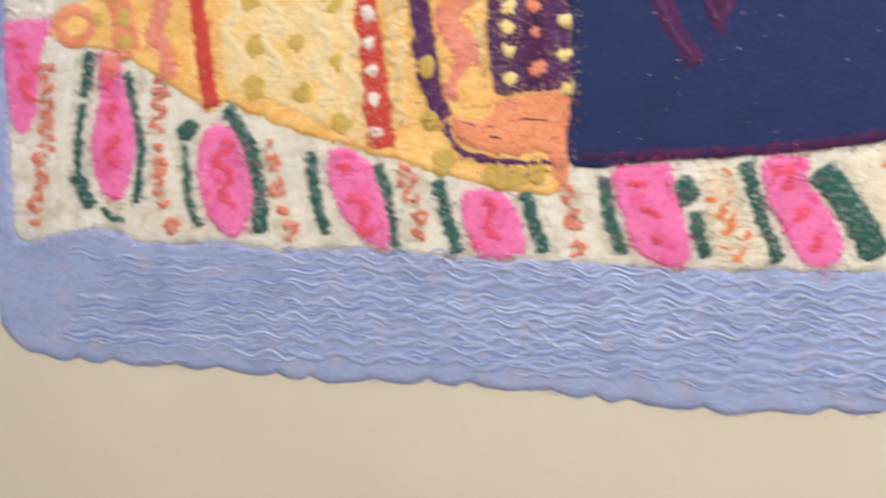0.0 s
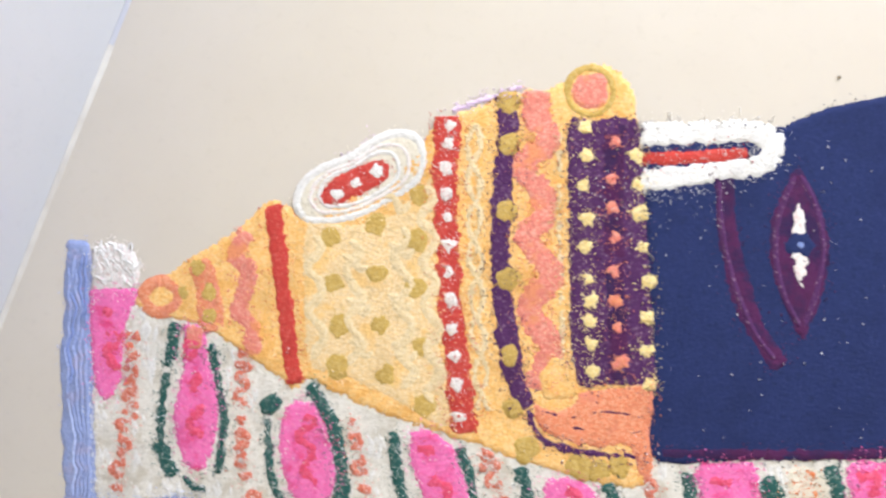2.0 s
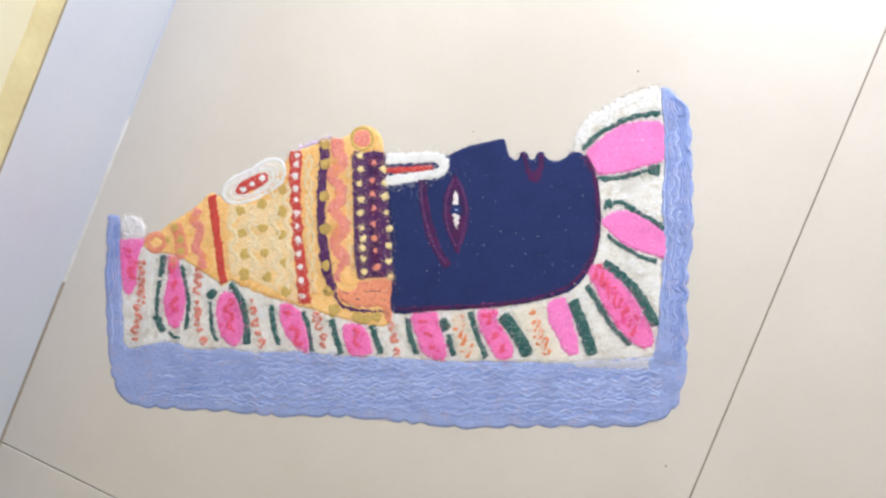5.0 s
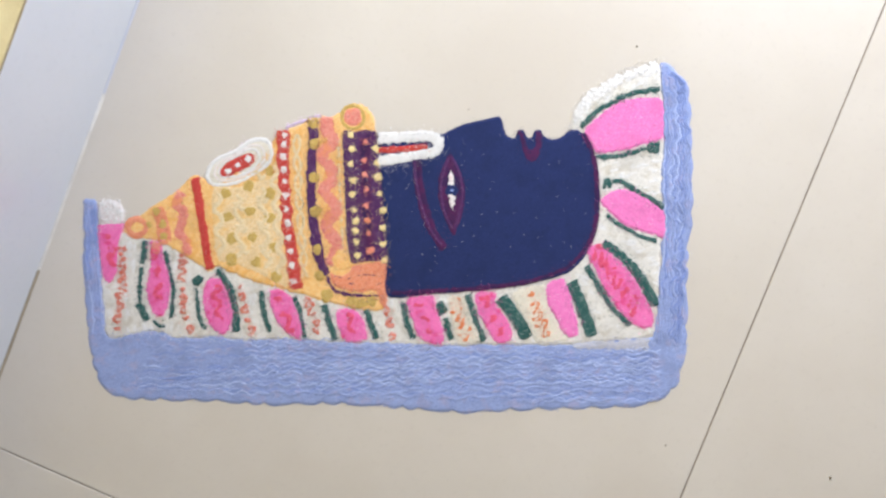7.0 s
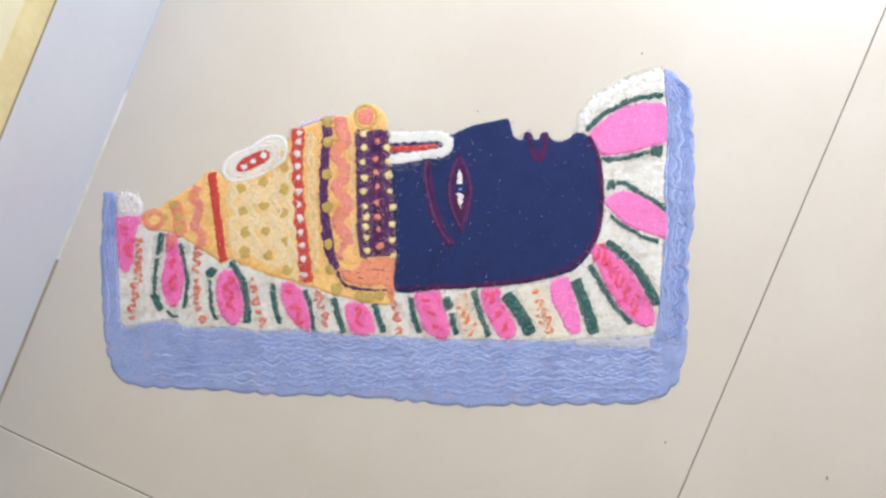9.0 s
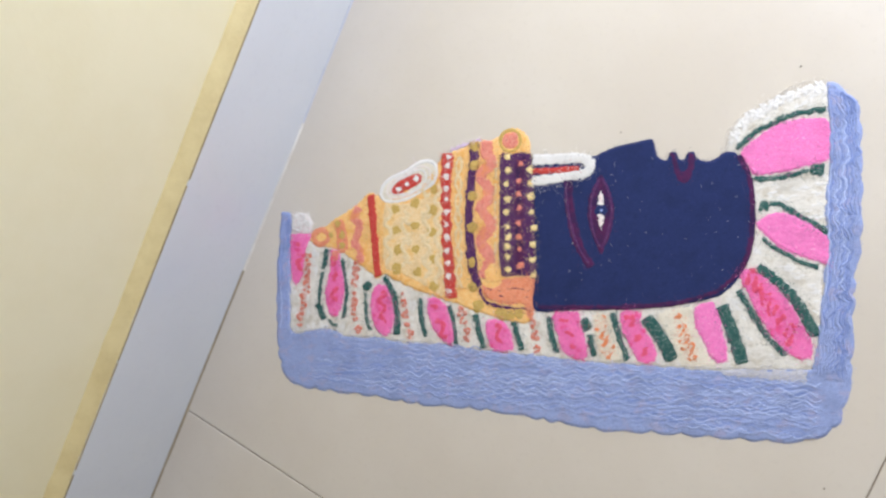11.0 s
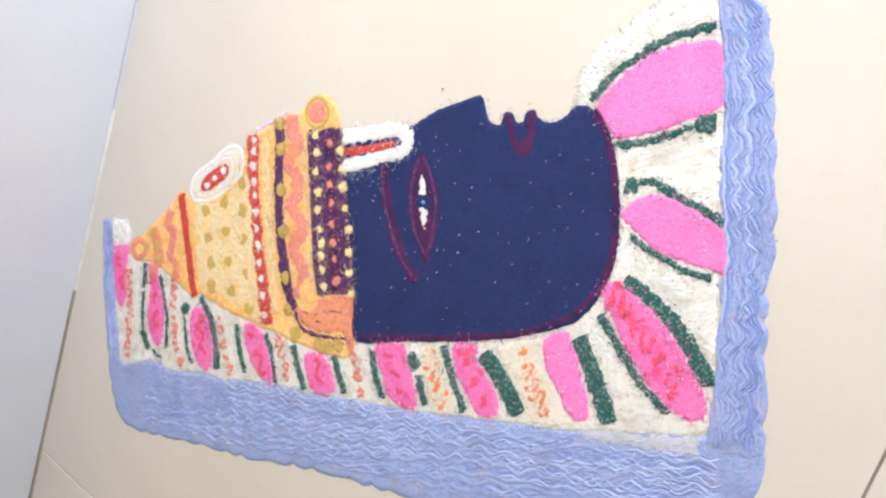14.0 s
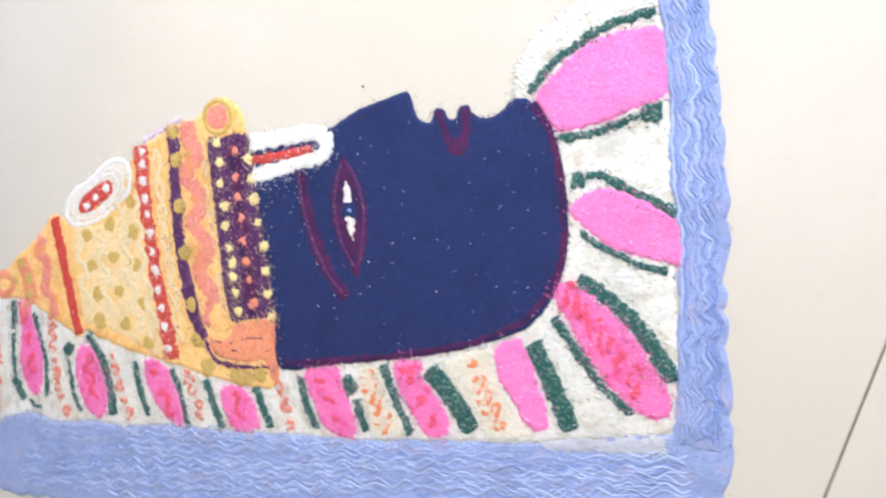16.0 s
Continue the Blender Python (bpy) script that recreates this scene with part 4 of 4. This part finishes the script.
for k in range(150):     # waves combed across the foot of the frame
    x, row = -232 + 440 * ((k * 0.618) % 1.0), k % 9
    worn = x < -150
    length = min(wave_rng.uniform(20, 46) if worn else wave_rng.uniform(32, 95), 236 - x)
    y = -73.5 - 5.0 * row + wave_rng.uniform(-2, 2) - 7.0 * min(1.0, max(0.0, (x + 130) / 190))
    pitch = 18.0 + 3.0 * noise.noise((x * 0.01, 2, 5))
    swing, start = wave_rng.uniform(1.0, 2.0) if worn else wave_rng.uniform(1.6, 3.2), x / pitch * 6.2832 + 0.07 * y + wave_rng.gauss(0, 0.45)
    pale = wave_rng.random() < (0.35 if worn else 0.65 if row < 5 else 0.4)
    wave(border_bottom, x, y, length, True, swing, pitch, wave_rng.uniform(0.7, 1.2), PALE_HIGHLIGHT if pale else BLUE, start, 0.85, 1.5 if pale and not worn else 1.2)
    wave(border_bottom, x, y + wave_rng.uniform(1.5, 2.3), length * 0.9, True, swing, pitch, wave_rng.uniform(0.9, 1.6), DEEP_SHADE if k % 3 else BLUE, start, 0.7)
for row in range(7):     # broad soft swells under the lines
    x = -110 + wave_rng.uniform(-20, 20)
    while x < 205:
        length = min(wave_rng.uniform(60, 140), 234 - 3 * max(0, row - 4) - x)
        y = -76.5 - 6.4 * row - 6.0 * min(1.0, max(0.0, (x + 130) / 190))
        pitch = wave_rng.uniform(20, 27)
        wave(border_bottom, x, y + wave_rng.uniform(-1, 1), length, True, wave_rng.uniform(1.6, 3.0), pitch, wave_rng.uniform(2.8, 4.4), BLUE, x / pitch * 6.2832 + 0.05 * y + wave_rng.gauss(0, 0.6), 0.95)
        x += length + wave_rng.uniform(-6, 8)
for k in range(60):      # finer ripples between them
    x, y = wave_rng.uniform(-235, 195), wave_rng.uniform(-120, -82)
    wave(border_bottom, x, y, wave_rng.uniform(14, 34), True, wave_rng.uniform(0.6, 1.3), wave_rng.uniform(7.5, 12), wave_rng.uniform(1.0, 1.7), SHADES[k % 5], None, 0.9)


def comb(parent, y0, y1, inner, outer, count, sway, width, seed):
    """Long ridges combed side by side down one side of the frame, swaying together."""
    for k in range(count):
        y = y0 + wave_rng.uniform(-2, 4)
        while y < y1 - 12:
            run = min(wave_rng.uniform(35, 120), y1 - y)
            flat = []
            for i in range(int(run / 2.4) + 1):
                v = y + 2.4 * i
                f = (k + 0.8) / (count + 0.6)
                edge_in, edge_out = np.interp(v, inner[0], inner[1]), np.interp(v, outer[0], outer[1])
                off = sway * (1.5 * noise.noise((v * 0.10, seed, 0.12 * k)) + 0.9 * noise.noise((v * 0.2, seed + 4, 0.25 * k)))
                flat += [float(edge_in + (edge_out - edge_in) * f + off * 4 * f * (1.15 - f)), v]
            # highlight or shade of the combed relief is put into the ridge colour
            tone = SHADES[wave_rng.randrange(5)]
            ridge("wave_line", tone, parent, 1.5, 1.3, width * (0.55 if tone is DEEP_SHADE else 0.7 if tone is PALE_HIGHLIGHT else 1.0) * wave_rng.uniform(0.8, 1.25), flat)
            y += run + wave_rng.uniform(-4, 5)


RIGHT_IN = ((-73, -44, -22, 12, 27, 42, 76, 100, 140, 160), (231, 232.5, 234.5, 237.5, 239, 237.5, 237, 239.5, 238.5, 236.5))
RIGHT_OUT = ((-73, -22, 12, 27, 56, 100, 135, 150, 157, 163), (254, 256.6, 257.6, 260.5, 262, 261, 259.5, 254.5, 247.5, 239))
comb(border_right, -72, 157, RIGHT_IN, RIGHT_OUT, 11, 3.0, 2.2, 3.0)
comb(border_left, -66, 53, ((-70, 0, 52), (-255.5, -259, -260.5)), ((-70, 0, 52), (-266.5, -272.5, -272)), 5, 1.7, 1.9, 9.0)

# brushed streaks in the white ground
ground_loop = np.array([(v.co.x * 1000, v.co.y * 1000) for v in petal_ground.data.vertices if v.co.z > 0.0008])
bare = [p for p in ground_loop if max(relief_map[i + a, j + b] for i, j in [cell_of(*p)] for a in (-1, 0, 1) for b in (-1, 0, 1)) < 2.0]
streaks = []
for k in range(420):
    x, y = bare[wave_rng.randrange(len(bare))]
    lean = math.atan2(y - 40, x - 60) + wave_rng.uniform(-0.5, 0.5) if x > 120 else wave_rng.uniform(1.1, 2.1)
    run, bend = wave_rng.uniform(1.8, 4.2), wave_rng.uniform(-1.2, 1.2)
    if y < -60:
        continue
    streaks.append((x - run * math.cos(lean), y - run * math.sin(lean), x + bend, y, x + run * math.cos(lean), y + run * math.sin(lean)))
brush("white_streak", SNOW, petal_ground, 1.2, 0.3, 2.0, streaks, "brushed white streaks")

# tufted white rim over the upper petal
tufts = []
for x, y in spline(pairs((168.5, 119.0, 171.5, 126.0, 179.5, 136.5, 196.0, 147.0, 210.5, 154.0, 225.0, 158.5, 233.0, 159.5)), False, 0.8):
    for _ in range(3):
        lean = math.atan2(y - 60, x - 215) + wave_rng.uniform(-0.7, 0.7)
        run, px, py = wave_rng.uniform(2.0, 5.0), x + wave_rng.uniform(-3, 3), y + wave_rng.uniform(-6, 1)
        tufts.append((px, py, px + 0.5 * run * math.cos(lean) + wave_rng.uniform(-0.6, 0.6), py + 0.5 * run * math.sin(lean), px + run * math.cos(lean), py + run * math.sin(lean)))
brush("white_tuft", SNOW, petal_ground, 0.7, 0.8, 3.0, tufts, "tufted white rim")

# raised white threads fanning out of the tuft, and pale meanders over the crown
threads = []
for k in range(70):
    lean = wave_rng.gauss(1.6, 0.55)
    x, y, run = wave_rng.uniform(-258, -237), wave_rng.uniform(36, 54), wave_rng.uniform(3.0, 5.5)
    threads.append((x, y, x + 0.5 * run * math.cos(lean) + wave_rng.uniform(-0.8, 0.8), y + 0.5 * run * math.sin(lean), x + run * math.cos(lean + 0.3), y + run * math.sin(lean + 0.3)))
brush("thread", SNOW, rangoli, 1.2, 1.2, 1.5, threads, "raised white threads")
for x0, top, low in ((-148.5, 62, 4), (-131, 60, 0), (-108.5, 66, -8), (-97, 84, -16)):
    flat, y, k = [], float(top), 0
    while y > low:
        flat += [x0 + 0.12 * (top - y) * 0.5 + 3.4 * math.sin(k * 1.35) + wave_rng.uniform(-0.8, 0.8), y]
        y, k = y - wave_rng.uniform(3.6, 5.0), k + 1
    ridge("squiggle", TAN, crown_panel, 2.65, 0.6, 5.0, flat)
for x, y in pairs((-129, 50, -108, 56, -127, 30, -108, 33, -126, 11, -106, 10, -110, 76)):
    ridge("squiggle", TAN, crown_panel, 2.65, 0.5, 4.2, (x - 6, y + 3, x - 2, y + wave_rng.uniform(0, 4), x + 2, y - 3, x + 6, y + wave_rng.uniform(-3, 2)))

# loose grains: spilled over the rims, and white specks strewn on the navy patch
speck_rng = random.Random(8)
specks = SPILL.setdefault(SNOW.name, (SNOW, []))[1]
for k in range(130):
    specks.append((speck_rng.uniform(5, 182), speck_rng.uniform(-30, 108)))
for k in range(90):
    specks.append((speck_rng.uniform(-30, 30), speck_rng.gauss(78, 6)))
for k in range(600):
    x, y = ground_loop[speck_rng.randrange(len(ground_loop))]
    specks.append((x + speck_rng.gauss(0, 2.5), y + speck_rng.gauss(0, 2.5)))
for key, (material, places) in SPILL.items():
    verts, faces = [], []
    for x, y in places:
        i, j = cell_of(x, y)
        z = relief_map[i, j] if 0 <= i < 330 and 0 <= j < 200 else 0.0
        s = speck_rng.uniform(0.25, 0.62)
        a = speck_rng.uniform(0, 6.28)
        n = len(verts)
        for q, r, up in ((0, 1, 0), (2.1, 1, 0), (4.2, 1, 0), (0.5, 0.35, 1.2)):
            verts.append(((x + s * r * math.cos(a + q)) / 1000, (y + s * r * math.sin(a + q)) / 1000, (max(FLAT * z - 0.12, 0) + s * up) / 1000))
        faces += [(n, n + 1, n + 3), (n + 1, n + 2, n + 3), (n + 2, n, n + 3)]
    me = bpy.data.meshes.new("grain_scatter")
    me.from_pydata(verts, [], faces)
    me.materials.append(material)
    grains = new("grain_scatter", me)
    grains.parent = rangoli
    tagged(grains, "loose grains of " + key.replace("_", " "), kind="stuff")

# tiny dark crumbs lying on the floor
crumb_rng = random.Random(3)
for x, y, r in ((218, 178, 0.9), (75, 129, 0.8), (238, -160, 0.9), (372, -186, 1.3)):
    bm = bmesh.new()
    bmesh.ops.create_icosphere(bm, subdivisions=1, radius=r / 1000)
    for v in bm.verts:
        v.co *= crumb_rng.uniform(0.7, 1.25)
        v.co.z = max(v.co.z * 0.7, -0.0004)
    crumb = mesh_object("crumb", bm, GROUT)
    crumb.location = (x / 1000, y / 1000, 0.0004)
    tagged(crumb, "tiny dark crumb lying on the cream tile", "crumb", "crumbs on the floor")

# ---- floor tiles, one by one ----
bm = box(bmesh.new(), (0.0006, 0.0006, -0.009), (0.5994, 1.1994, 0.0), 0.0006)
tile_mesh = bpy.data.meshes.new("floor_tile")
bm.to_mesh(tile_mesh)
bm.free()
tile_mesh.materials.append(TILE)
for i in range(6):
    for j in range(3):
        t = new("floor_tile", tile_mesh)
        t.parent = floor
        t.location = (WALL_X + 0.6 * i, Y0 + 1.2 * j, 0)
